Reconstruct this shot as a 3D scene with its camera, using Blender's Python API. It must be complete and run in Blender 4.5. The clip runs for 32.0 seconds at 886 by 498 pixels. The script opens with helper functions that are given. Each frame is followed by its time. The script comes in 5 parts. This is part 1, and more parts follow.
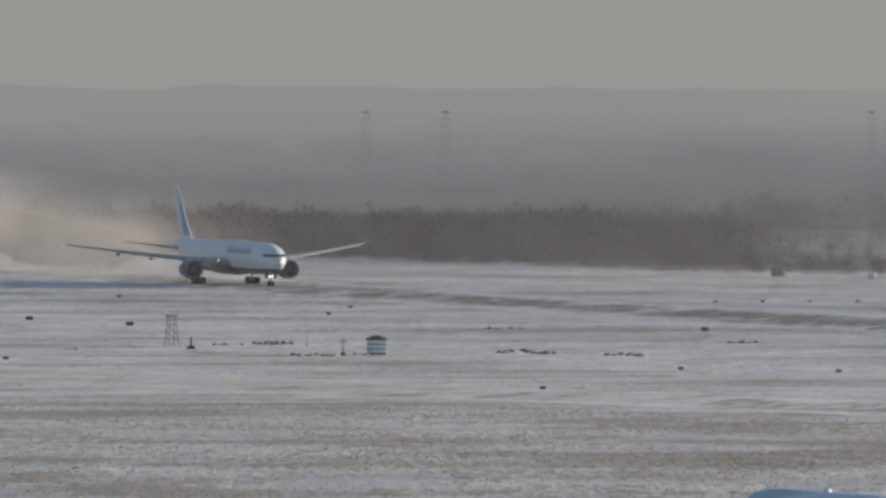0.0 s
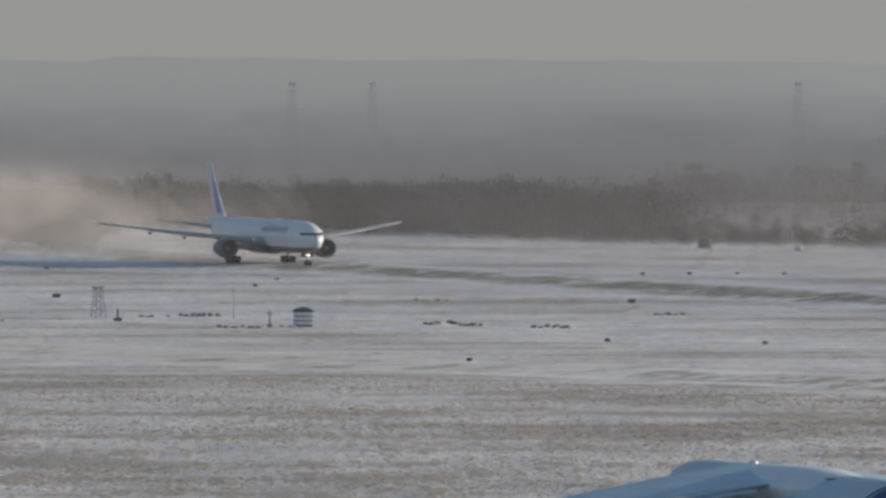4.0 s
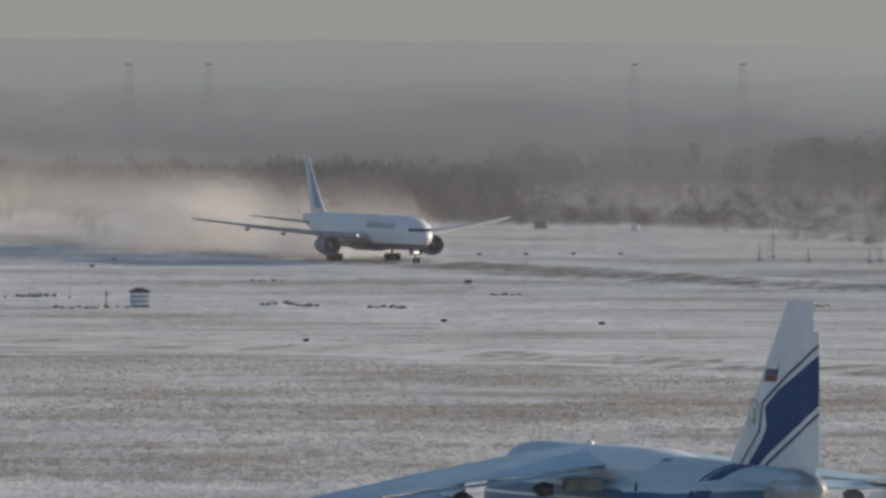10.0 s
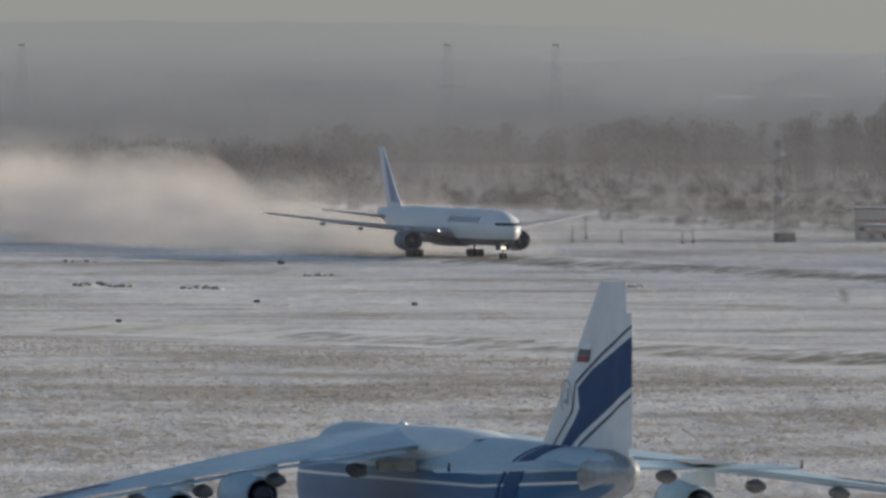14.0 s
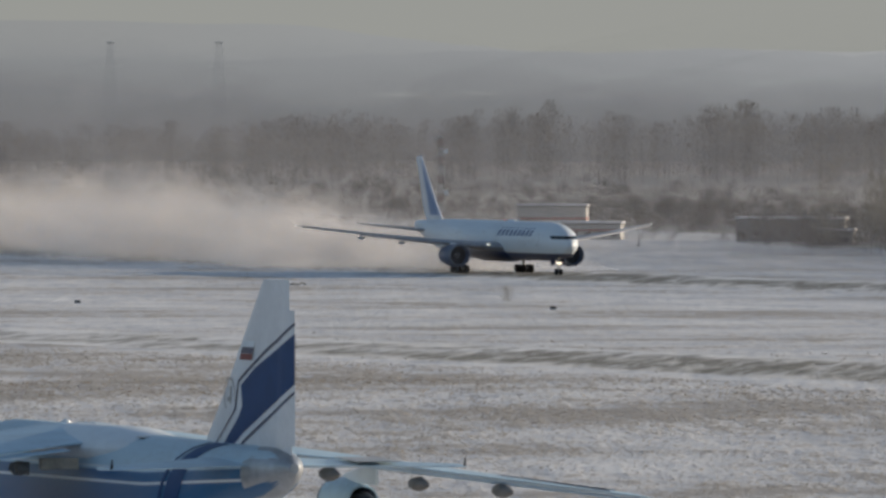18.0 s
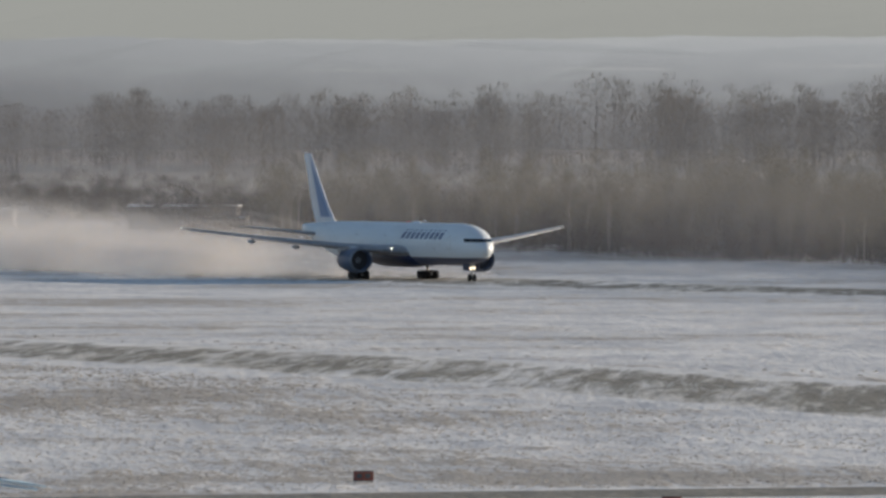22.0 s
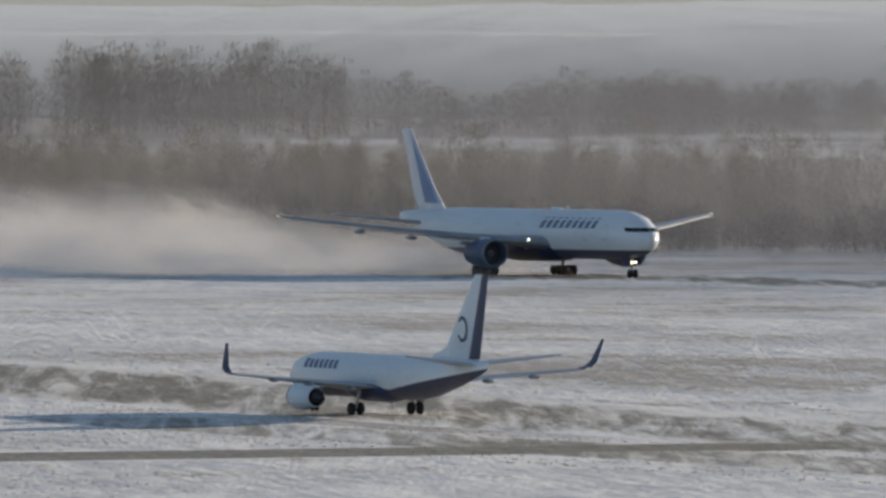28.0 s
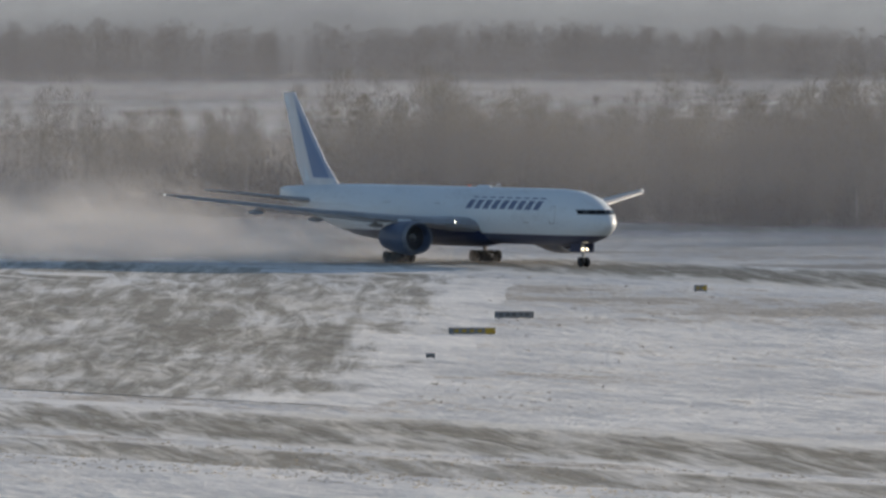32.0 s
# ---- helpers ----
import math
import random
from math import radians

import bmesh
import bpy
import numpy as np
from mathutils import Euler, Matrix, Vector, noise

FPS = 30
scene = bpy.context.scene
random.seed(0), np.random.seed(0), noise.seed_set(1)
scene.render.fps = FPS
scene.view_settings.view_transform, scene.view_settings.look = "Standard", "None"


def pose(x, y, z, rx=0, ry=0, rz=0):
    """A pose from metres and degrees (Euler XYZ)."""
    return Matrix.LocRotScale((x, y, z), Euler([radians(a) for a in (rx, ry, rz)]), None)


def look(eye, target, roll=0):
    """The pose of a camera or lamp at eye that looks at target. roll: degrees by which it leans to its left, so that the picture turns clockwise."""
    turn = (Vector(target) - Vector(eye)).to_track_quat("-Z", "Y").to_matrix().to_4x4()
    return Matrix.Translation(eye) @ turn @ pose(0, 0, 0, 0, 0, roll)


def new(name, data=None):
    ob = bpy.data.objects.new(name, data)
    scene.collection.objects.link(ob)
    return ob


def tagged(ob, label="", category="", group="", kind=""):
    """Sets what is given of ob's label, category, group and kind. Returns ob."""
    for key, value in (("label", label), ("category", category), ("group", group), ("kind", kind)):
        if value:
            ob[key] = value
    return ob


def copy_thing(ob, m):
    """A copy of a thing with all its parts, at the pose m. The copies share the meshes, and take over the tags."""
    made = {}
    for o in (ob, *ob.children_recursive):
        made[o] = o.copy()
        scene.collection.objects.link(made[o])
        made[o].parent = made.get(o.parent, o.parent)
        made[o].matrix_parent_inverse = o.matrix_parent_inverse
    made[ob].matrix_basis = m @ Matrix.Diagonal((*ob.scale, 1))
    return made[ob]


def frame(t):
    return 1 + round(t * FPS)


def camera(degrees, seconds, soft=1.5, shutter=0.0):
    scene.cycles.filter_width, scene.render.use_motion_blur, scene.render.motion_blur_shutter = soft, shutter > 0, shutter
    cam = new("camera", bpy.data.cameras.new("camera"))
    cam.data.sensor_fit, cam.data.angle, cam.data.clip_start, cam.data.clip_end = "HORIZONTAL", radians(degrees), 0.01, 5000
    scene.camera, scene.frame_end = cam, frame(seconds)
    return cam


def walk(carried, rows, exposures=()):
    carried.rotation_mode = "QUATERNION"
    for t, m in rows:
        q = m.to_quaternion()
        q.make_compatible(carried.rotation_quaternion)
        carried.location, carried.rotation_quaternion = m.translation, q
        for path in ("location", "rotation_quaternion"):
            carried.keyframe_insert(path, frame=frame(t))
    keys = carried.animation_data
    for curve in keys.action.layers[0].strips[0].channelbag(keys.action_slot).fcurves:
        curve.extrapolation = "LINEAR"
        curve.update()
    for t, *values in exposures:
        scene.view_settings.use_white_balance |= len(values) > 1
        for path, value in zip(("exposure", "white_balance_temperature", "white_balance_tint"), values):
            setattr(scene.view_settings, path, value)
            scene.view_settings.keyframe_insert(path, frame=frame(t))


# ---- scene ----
# The eye stands 39.6 m over the field and only turns; bearings run clockwise from +y.
EYE_Z = 39.63
RUNWAY_BEARING = 163.0
RUNWAY_D = -891.5
HEAD = (math.sin(radians(RUNWAY_BEARING)), math.cos(radians(RUNWAY_BEARING)))
SIDE = (math.cos(radians(RUNWAY_BEARING)), -math.sin(radians(RUNWAY_BEARING)))


def rise(s):
    """Height of the ground at s metres along the runway's direction."""
    x = min(max((s + 2200) / 1000, -0.93), 0.66)
    z = (((-4.6304 * x - 5.6181) * x + 6.7177) * x + 4.5671) * x - 0.1622
    if s > -1560:
        k = min((s + 1560) / 330, 1)
        z += (1.3 - z) * (k * k * (3 - 2 * k))
    return z


def field(s, d):
    """World x, y of a place given along (s) and across (d) the runway."""
    return s * HEAD[0] + d * SIDE[0], s * HEAD[1] + d * SIDE[1]


def along(x, y):
    return x * HEAD[0] + y * HEAD[1], x * SIDE[0] + y * SIDE[1]


def polar(bearing, dist):
    """World place on the ground at that bearing and distance from the eye."""
    x, y = dist * math.sin(radians(bearing)), dist * math.cos(radians(bearing))
    return Vector((x, y, rise(along(x, y)[0])))


# ---- camera ----
cam = camera(3.1013, 32.0, soft=2.9)
TURNS = [(0.0, 0.0000, 0.5559), (0.5, 0.0131, 0.5710), (1.0, 0.0283, 0.5818), (1.5, 0.0441, 0.5870), (2.0, 0.0596, 0.5892), (2.5, 0.0999, 0.6038), (3.0, 0.1472, 0.6214), (3.5, 0.2032, 0.6386), (5.5, 0.3973, 0.6797), (6.0, 0.4437, 0.6789), (6.5, 0.4900, 0.6789), (7.0, 0.5373, 0.6800), (7.5, 0.5843, 0.6793), (8.0, 0.6281, 0.6803), (8.5, 0.6700, 0.6795), (9.0, 0.7186, 0.6884), (9.5, 0.7717, 0.7036), (10.0, 0.8291, 0.7228), (10.5, 0.8909, 0.7430), (11.0, 0.9594, 0.7632), (11.5, 1.0321, 0.7826), (12.0, 1.1117, 0.7969), (12.5, 1.1957, 0.7997), (13.0, 1.2827, 0.7994), (13.5, 1.3794, 0.7953), (14.0, 1.4845, 0.7903), (14.5, 1.6014, 0.7880), (16.5, 2.1617, 0.7940), (17.0, 2.3191, 0.7957), (17.5, 2.4822, 0.7965), (18.0, 2.6643, 0.7981), (18.5, 2.8701, 0.7989), (19.0, 3.1078, 0.7980), (19.5, 3.3717, 0.7981), (20.0, 3.6627, 0.7994), (20.5, 3.9857, 0.8013), (21.0, 4.3144, 0.8073), (21.5, 4.5883, 0.8252), (22.0, 4.7920, 0.8402), (22.5, 4.9788, 0.8538), (23.0, 5.1827, 0.8677), (23.5, 5.4369, 0.8815), (24.0, 5.7454, 0.8905), (24.5, 6.0514, 0.8917), (26.5, 7.1942, 0.8813), (27.0, 7.5183, 0.8963), (27.5, 7.8808, 0.9211), (28.0, 8.2798, 0.9532), (28.5, 8.7041, 0.9854), (29.0, 9.1592, 1.0188), (29.5, 9.6445, 1.0485), (30.0, 10.1602, 1.0733), (30.5, 10.7052, 1.0915), (31.0, 11.2888, 1.0997), (31.5, 11.9066, 1.1043), (32.0, 12.5527, 1.1051)]
walk(cam, [(t, pose(0, 0, EYE_Z, 90 - dip, 0, -turn)) for t, turn, dip in TURNS], exposures=[(0.0, 0.4, 6400, 8), (14.0, 0.4, 6400, 8), (17.0, 0.4 - 0.05, 6400, 8), (18.2, 0.4 + 0.07, 6400, 8), (20.0, 0.4 + 0.14, 6400, 8), (32.0, 0.4 + 0.16, 6400, 8)])

# ---- sky and sun ----
SUN_BEARING, SUN_HEIGHT = 66.0, 9.0
world = bpy.data.worlds.new("sky")
scene.world = world
world.use_nodes = True
wn = world.node_tree
wn.nodes.clear()
sky = wn.nodes.new("ShaderNodeTexSky")
sky.sky_type, sky.sun_disc = "NISHITA", False
sky.sun_elevation, sky.sun_rotation = radians(SUN_HEIGHT), radians(SUN_BEARING)
sky.air_density, sky.dust_density, sky.ozone_density, sky.altitude = 1.0, 0.7, 3.0, 40
back = wn.nodes.new("ShaderNodeBackground")
back.inputs["Strength"].default_value = 0.096
wout = wn.nodes.new("ShaderNodeOutputWorld")
veil = wn.nodes.new("ShaderNodeMix")
# winter haze thickens evenly towards the horizon all round
veil.data_type = "RGBA"
veil.inputs[7].default_value = (2.46, 2.47, 2.35, 1)
up = wn.nodes.new("ShaderNodeTexCoord")
cut = wn.nodes.new("ShaderNodeSeparateXYZ")
thick = wn.nodes.new("ShaderNodeMapRange")
thick.interpolation_type = "SMOOTHERSTEP"
for key, value in (("From Min", 0.0), ("From Max", 0.3), ("To Min", 0.93), ("To Max", 0.2)):
    thick.inputs[key].default_value = value
wn.links.new(up.outputs["Generated"], cut.inputs[0])
wn.links.new(cut.outputs[2], thick.inputs[0])
wn.links.new(thick.outputs[0], veil.inputs[0])
wn.links.new(sky.outputs[0], veil.inputs[6])
wn.links.new(veil.outputs[2], back.inputs[0])
wn.links.new(back.outputs[0], wout.inputs[0])
sun = new("sun", bpy.data.lights.new("sun", "SUN"))
sun.data.energy, sun.data.angle, sun.data.color = 4.1, radians(0.8), (1.0, 0.82, 0.64)
sun_from = Vector((math.sin(radians(SUN_BEARING)) * math.cos(radians(SUN_HEIGHT)), math.cos(radians(SUN_BEARING)) * math.cos(radians(SUN_HEIGHT)), math.sin(radians(SUN_HEIGHT))))
sun.matrix_world = look(sun_from * 100, (0, 0, 0))


# ---- materials ----
def nodes(name, rough=0.6, metal=0.0):
    m = bpy.data.materials.new(name)
    m.use_nodes = True
    nt = m.node_tree
    p = nt.nodes["Principled BSDF"]
    p.inputs["Roughness"].default_value, p.inputs["Metallic"].default_value = rough, metal
    return m, nt, p


def link(nt, a, b):
    nt.links.new(a, b)


def texture(nt, scale, detail=4, rough=0.6, coord="Object", stretch=(1, 1, 1), move=(0, 0, 0), turn=0, warp=0.0, lean=0.0):
    c = nt.nodes.new("ShaderNodeTexCoord")
    first = nt.nodes.new("ShaderNodeMapping")
    first.inputs["Rotation"].default_value = (0, 0, lean)
    mp = nt.nodes.new("ShaderNodeMapping")
    mp.inputs["Scale"].default_value, mp.inputs["Location"].default_value = stretch, move
    mp.inputs["Rotation"].default_value = (0, 0, turn)
    n = nt.nodes.new("ShaderNodeTexNoise")
    n.inputs["Scale"].default_value, n.inputs["Detail"].default_value, n.inputs["Roughness"].default_value = scale, detail, rough
    n.inputs["Distortion"].default_value = warp
    link(nt, c.outputs[coord], first.inputs[0])
    link(nt, first.outputs[0], mp.inputs[0])
    link(nt, mp.outputs[0], n.inputs["Vector"])
    return n.outputs[0]


def ramp(nt, value, lo, hi):
    r = nt.nodes.new("ShaderNodeMapRange")
    r.interpolation_type = "SMOOTHSTEP"
    r.inputs["From Min"].default_value, r.inputs["From Max"].default_value = lo, hi
    link(nt, value, r.inputs[0])
    return r.outputs[0]


def calc(nt, op, a, b):
    n = nt.nodes.new("ShaderNodeMath")
    n.operation = op
    for i, v in enumerate((a, b)):
        if isinstance(v, (int, float)):
            n.inputs[i].default_value = v
        else:
            link(nt, v, n.inputs[i])
    return n.outputs[0]


def mixed(nt, fac, a, b):
    n = nt.nodes.new("ShaderNodeMix")
    n.data_type = "RGBA"
    if isinstance(fac, (int, float)):
        n.inputs[0].default_value = fac
    else:
        link(nt, fac, n.inputs[0])
    for i, v in ((6, a), (7, b)):
        if isinstance(v, tuple):
            n.inputs[i].default_value = (*v, 1)
        else:
            link(nt, v, n.inputs[i])
    return n.outputs[2]


def bumped(nt, p, value, strength, distance):
    b = nt.nodes.new("ShaderNodeBump")
    b.inputs["Strength"].default_value, b.inputs["Distance"].default_value = strength, distance
    link(nt, value, b.inputs["Height"])
    link(nt, b.outputs[0], p.inputs["Normal"])


def plain(name, col, rough=0.6, metal=0.0, var=0.2, scale=0.6, bump=0.1):
    """A surface of one colour with stains at one scale and grain at another."""
    m, nt, p = nodes(name, rough, metal)
    big, fine = texture(nt, scale), texture(nt, scale * 9, 3)
    v = calc(nt, "ADD", calc(nt, "MULTIPLY", big, 0.65), calc(nt, "MULTIPLY", fine, 0.35))
    lo, hi = tuple(c * (1 - var) for c in col), tuple(min(c * (1 + var), 1) for c in col)
    link(nt, mixed(nt, ramp(nt, v, 0.3, 0.7), lo, hi), p.inputs["Base Color"])
    if bump:
        bumped(nt, p, fine, bump, 0.02)
    return m


def axis_mask(nt, axis, at, soft=0.02, lean=0.0, lean_from=0.0):
    """1 below a height that climbs towards the tail of an aircraft."""
    c = nt.nodes.new("ShaderNodeTexCoord")
    s = nt.nodes.new("ShaderNodeSeparateXYZ")
    link(nt, c.outputs["Object"], s.inputs[0])
    v = s.outputs[axis]
    if lean:
        aft = calc(nt, "MAXIMUM", calc(nt, "SUBTRACT", lean_from, s.outputs[0]), 0.0)
        v = calc(nt, "SUBTRACT", v, calc(nt, "MULTIPLY", aft, lean))
    r = nt.nodes.new("ShaderNodeMapRange")
    r.inputs["From Min"].default_value, r.inputs["From Max"].default_value = at + soft, at - soft
    link(nt, v, r.inputs[0])
    return r.outputs[0]


def livery(name, top, belly, line, lean=0.0, lean_from=0.0, stripe=None):
    m, nt, p = nodes(name, 0.38)
    grime = texture(nt, 0.35, 5, 0.6, stretch=(0.25, 1, 1))
    fine = texture(nt, 3.0, 4, 0.6, stretch=(0.4, 1, 1))
    low = axis_mask(nt, 2, line, 0.03, lean, lean_from)
    col = mixed(nt, low, top, belly)
    if stripe:
        for a, b in stripe:
            band = calc(nt, "SUBTRACT", axis_mask(nt, 2, b, 0.02, lean, lean_from), axis_mask(nt, 2, a, 0.02, lean, lean_from))
            col = mixed(nt, band, col, (0.8, 0.82, 0.84))
    dirt = calc(nt, "MULTIPLY", ramp(nt, calc(nt, "ADD", calc(nt, "MULTIPLY", grime, 0.6), calc(nt, "MULTIPLY", fine, 0.4)), 0.45, 0.75), 0.3)
    link(nt, mixed(nt, dirt, col, (0.3, 0.29, 0.28)), p.inputs["Base Color"])
    link(nt, calc(nt, "ADD", 0.28, calc(nt, "MULTIPLY", fine, 0.25)), p.inputs["Roughness"])
    return m


def ground_mat(name, kind):
    """Snow with bare grass, or swept asphalt with drifted snow. The share of each follows the strips of the field."""
    m, nt, p = nodes(name, 0.85)
    g = nt.nodes.new("ShaderNodeNewGeometry")
    dot = nt.nodes.new("ShaderNodeVectorMath")
    dot.operation = "DOT_PRODUCT"
    dot.inputs[1].default_value = (*SIDE, 0)
    link(nt, g.outputs["Position"], dot.inputs[0])
    d = dot.outputs["Value"]
    turn = radians(RUNWAY_BEARING - 90)
    drift = texture(nt, 0.014, 6, 0.62, turn=turn)
    streak = texture(nt, 0.09, 6, 0.68, stretch=(1, 0.3, 1), turn=0.12)
    fine = texture(nt, 0.6, 5, 0.75, stretch=(1, 0.14, 1))
    grain = texture(nt, 2.6, 3, 0.75, stretch=(1, 0.2, 1))
    snow = mixed(nt, ramp(nt, calc(nt, "ADD", calc(nt, "MULTIPLY", streak, 0.5), calc(nt, "MULTIPLY", fine, 0.5)), 0.38, 0.6), (0.54, 0.552, 0.572), (0.95, 0.932, 0.9))
    v = calc(nt, "ADD", calc(nt, "MULTIPLY", fine, 0.42), calc(nt, "ADD", calc(nt, "MULTIPLY", streak, 0.3), calc(nt, "MULTIPLY", grain, 0.28)))
    if kind == "field":
        grass = mixed(nt, ramp(nt, grain, 0.35, 0.65), (0.13, 0.105, 0.075), (0.34, 0.28, 0.21))
        # brown litter below the near wood, its shade partly put into the colour
        wood = calc(nt, "MULTIPLY", calc(nt, "SUBTRACT", 1.0, ramp(nt, d, -1075, -1060)), ramp(nt, d, -1560, -1450))
        split = nt.nodes.new("ShaderNodeSeparateXYZ")
        link(nt, g.outputs["Position"], split.inputs[0])
        size = nt.nodes.new("ShaderNodeVectorMath")
        size.operation = "LENGTH"
        link(nt, g.outputs["Position"], size.inputs[0])
        # leaf litter under the far woods
        beyond = ramp(nt, calc(nt, "SUBTRACT", size.outputs["Value"], calc(nt, "MULTIPLY", ramp(nt, split.outputs[0], 500, 850), 400.0)), 3730, 3780)
        near = calc(nt, "MULTIPLY", ramp(nt, d, -590, -578), calc(nt, "SUBTRACT", 1.0, calc(nt, "MULTIPLY", ramp(nt, d, -440, -350), 0.45)))
        near = calc(nt, "MULTIPLY", near, calc(nt, "SUBTRACT", 1.0, calc(nt, "MULTIPLY", ramp(nt, split.outputs[0], 80, 190), 0.8)))
        # more grass shows where the drift is thin
        share = calc(nt, "ADD", calc(nt, "ADD", calc(nt, "MULTIPLY", near, 0.03), calc(nt, "MULTIPLY", calc(nt, "MAXIMUM", wood, beyond), 0.26)), calc(nt, "MULTIPLY", calc(nt, "ADD", calc(nt, "SUBTRACT", drift, 0.5), 0.05), 0.55))
        # the near field beside the road lies under clean deep snow
        clean = calc(nt, "MULTIPLY", ramp(nt, d, -585, -572), ramp(nt, split.outputs[0], 110, 210))
        share = calc(nt, "SUBTRACT", share, calc(nt, "MULTIPLY", clean, 0.09))
        bare = calc(nt, "MULTIPLY", ramp(nt, calc(nt, "ADD", v, share), 0.525, 0.61), 0.7)
        col = mixed(nt, bare, snow, grass)
        bumped(nt, p, calc(nt, "ADD", streak, calc(nt, "MULTIPLY", fine, 0.4)), 0.62, 1.0)
    else:
        asphalt = mixed(nt, ramp(nt, calc(nt, "ADD", calc(nt, "MULTIPLY", grain, 0.5), calc(nt, "MULTIPLY", fine, 0.5)), 0.36, 0.64), (0.06, 0.056, 0.044), (0.25, 0.235, 0.19))
        dirty = mixed(nt, ramp(nt, drift, 0.4, 0.6), (0.66, 0.62, 0.55), (0.9, 0.89, 0.87))
        edge = {"runway": 0.58, "taxiway": 0.472, "exit": 0.476, "road": 0.36, "apron": 0.47}[kind]
        slant = 0.225 if kind == "exit" else 0.13
        sweep = texture(nt, 0.08, 6, 0.72, stretch=(1.0, 0.14, 1), turn=turn, warp=0.9, lean=slant)
        wisp = texture(nt, 0.42, 6, 0.68, stretch=(1.0, 0.055, 1), turn=turn, warp=0.7, lean=slant)
        v2 = calc(nt, "ADD", calc(nt, "MULTIPLY", v, 0.2), calc(nt, "ADD", calc(nt, "MULTIPLY", sweep, 0.36), calc(nt, "MULTIPLY", wisp, 0.44)))
        mid = {"runway": RUNWAY_D, "taxiway": -612.0, "exit": -83.0, "road": -1195.0, "apron": -576.0}[kind]
        if kind == "exit":
            # across the slanting exit
            dot.inputs[1].default_value = tuple(0.522 * a - 0.853 * b for a, b in zip(HEAD, SIDE)) + (0,)
        if kind == "road":
            dot.inputs[1].default_value = (*HEAD, 0)
        off = calc(nt, "ABSOLUTE", calc(nt, "SUBTRACT", d, mid), 0.0)
        off = calc(nt, "ADD", off, calc(nt, "MULTIPLY", calc(nt, "SUBTRACT", streak, 0.5), 30.0))
        if kind == "runway":
            # wheels and sweepers keep the middle barer
            v2 = calc(nt, "ADD", v2, calc(nt, "MULTIPLY", calc(nt, "SUBTRACT", 1.0, ramp(nt, off, 4, 26)), 0.13))
            v2 = calc(nt, "SUBTRACT", v2, calc(nt, "MULTIPLY", ramp(nt, off, 18, 30), 0.2))
        elif kind in ("road", "apron"):
            off = calc(nt, "ABSOLUTE", calc(nt, "SUBTRACT", d, mid), 0.0)
            v2 = calc(nt, "SUBTRACT", v2, calc(nt, "MULTIPLY", ramp(nt, off, 7, 17), 0.28))
        else:
            v2 = calc(nt, "SUBTRACT", v2, calc(nt, "MULTIPLY", ramp(nt, off, *((20, 42) if kind == "exit" else (10, 31))), 0.26))
        if kind == "taxiway":
            # unswept further along, where nothing taxies
            far_end = nt.nodes.new("ShaderNodeVectorMath")
            far_end.operation = "DOT_PRODUCT"
            far_end.inputs[1].default_value = (-HEAD[0], -HEAD[1], 0)
            link(nt, g.outputs["Position"], far_end.inputs[0])
            v2 = calc(nt, "SUBTRACT", v2, calc(nt, "MULTIPLY", ramp(nt, far_end.outputs["Value"], 1600, 2150), 0.09))
        bare = calc(nt, "MULTIPLY", ramp(nt, v2, edge - 0.075, edge + 0.085), 0.86 if kind in ("exit", "apron") else 0.92)
        # the snow is dirtier near the swept middle
        snow = mixed(nt, calc(nt, "MULTIPLY", calc(nt, "SUBTRACT", 1.0, ramp(nt, off, 12, 34)), 0.65), snow, dirty)
        col = mixed(nt, bare, snow, asphalt)
        bumped(nt, p, calc(nt, "ADD", streak, calc(nt, "MULTIPLY", fine, 0.25)), 0.5, 1.0)
    link(nt, col, p.inputs["Base Color"])
    return m


# white with a little skylight blue of the shaded side mixed in
WHITE = (0.8, 0.855, 0.89)
M_FIELD, M_RUNWAY = ground_mat("snowy_field", "field"), ground_mat("swept_runway", "runway")
M_ROAD, M_APRON = ground_mat("dark_road", "road"), ground_mat("drifted_apron", "apron")
M_TAXI, M_EXIT = ground_mat("drifted_taxiway", "taxiway"), ground_mat("drifted_exit", "exit")
M_BODY = livery("white_over_blue_paint", WHITE, (0.06, 0.075, 0.14), 3.45)
M_WING = plain("grey_wing_paint", (0.33, 0.35, 0.38), 0.4, 0.2, 0.18, 0.3, 0.0)
M_LIP = plain("dull_intake_metal", (0.2, 0.22, 0.26), 0.45, 0.4, 0.15, 1.0, 0.0)
M_METAL = plain("bare_metal", (0.6, 0.6, 0.6), 0.3, 0.9, 0.15, 1.0, 0.0)
M_NAVY = plain("navy_paint", (0.03, 0.045, 0.11), 0.35, 0, 0.15, 0.6, 0.0)
M_BLUE = plain("blue_paint", (0.006, 0.055, 0.18), 0.55, 0, 0.12, 0.6, 0.0)
M_WHITE = plain("white_paint", WHITE, 0.4, 0, 0.07, 0.4, 0.0)
M_TYRE = plain("tyre_rubber", (0.025, 0.025, 0.026), 0.85, 0, 0.3, 3, 0.1)
M_STRUT = plain("grey_strut_paint", (0.42, 0.42, 0.42), 0.4, 0.3, 0.2, 2, 0.0)
M_DARK = plain("dark_intake", (0.045, 0.047, 0.055), 0.5, 0.3, 0.3, 2, 0.0)
M_GLASS = nodes("cockpit_glass", 0.08)[0]
M_GLASS.node_tree.nodes["Principled BSDF"].inputs["Base Color"].default_value = (0.012, 0.014, 0.018, 1)


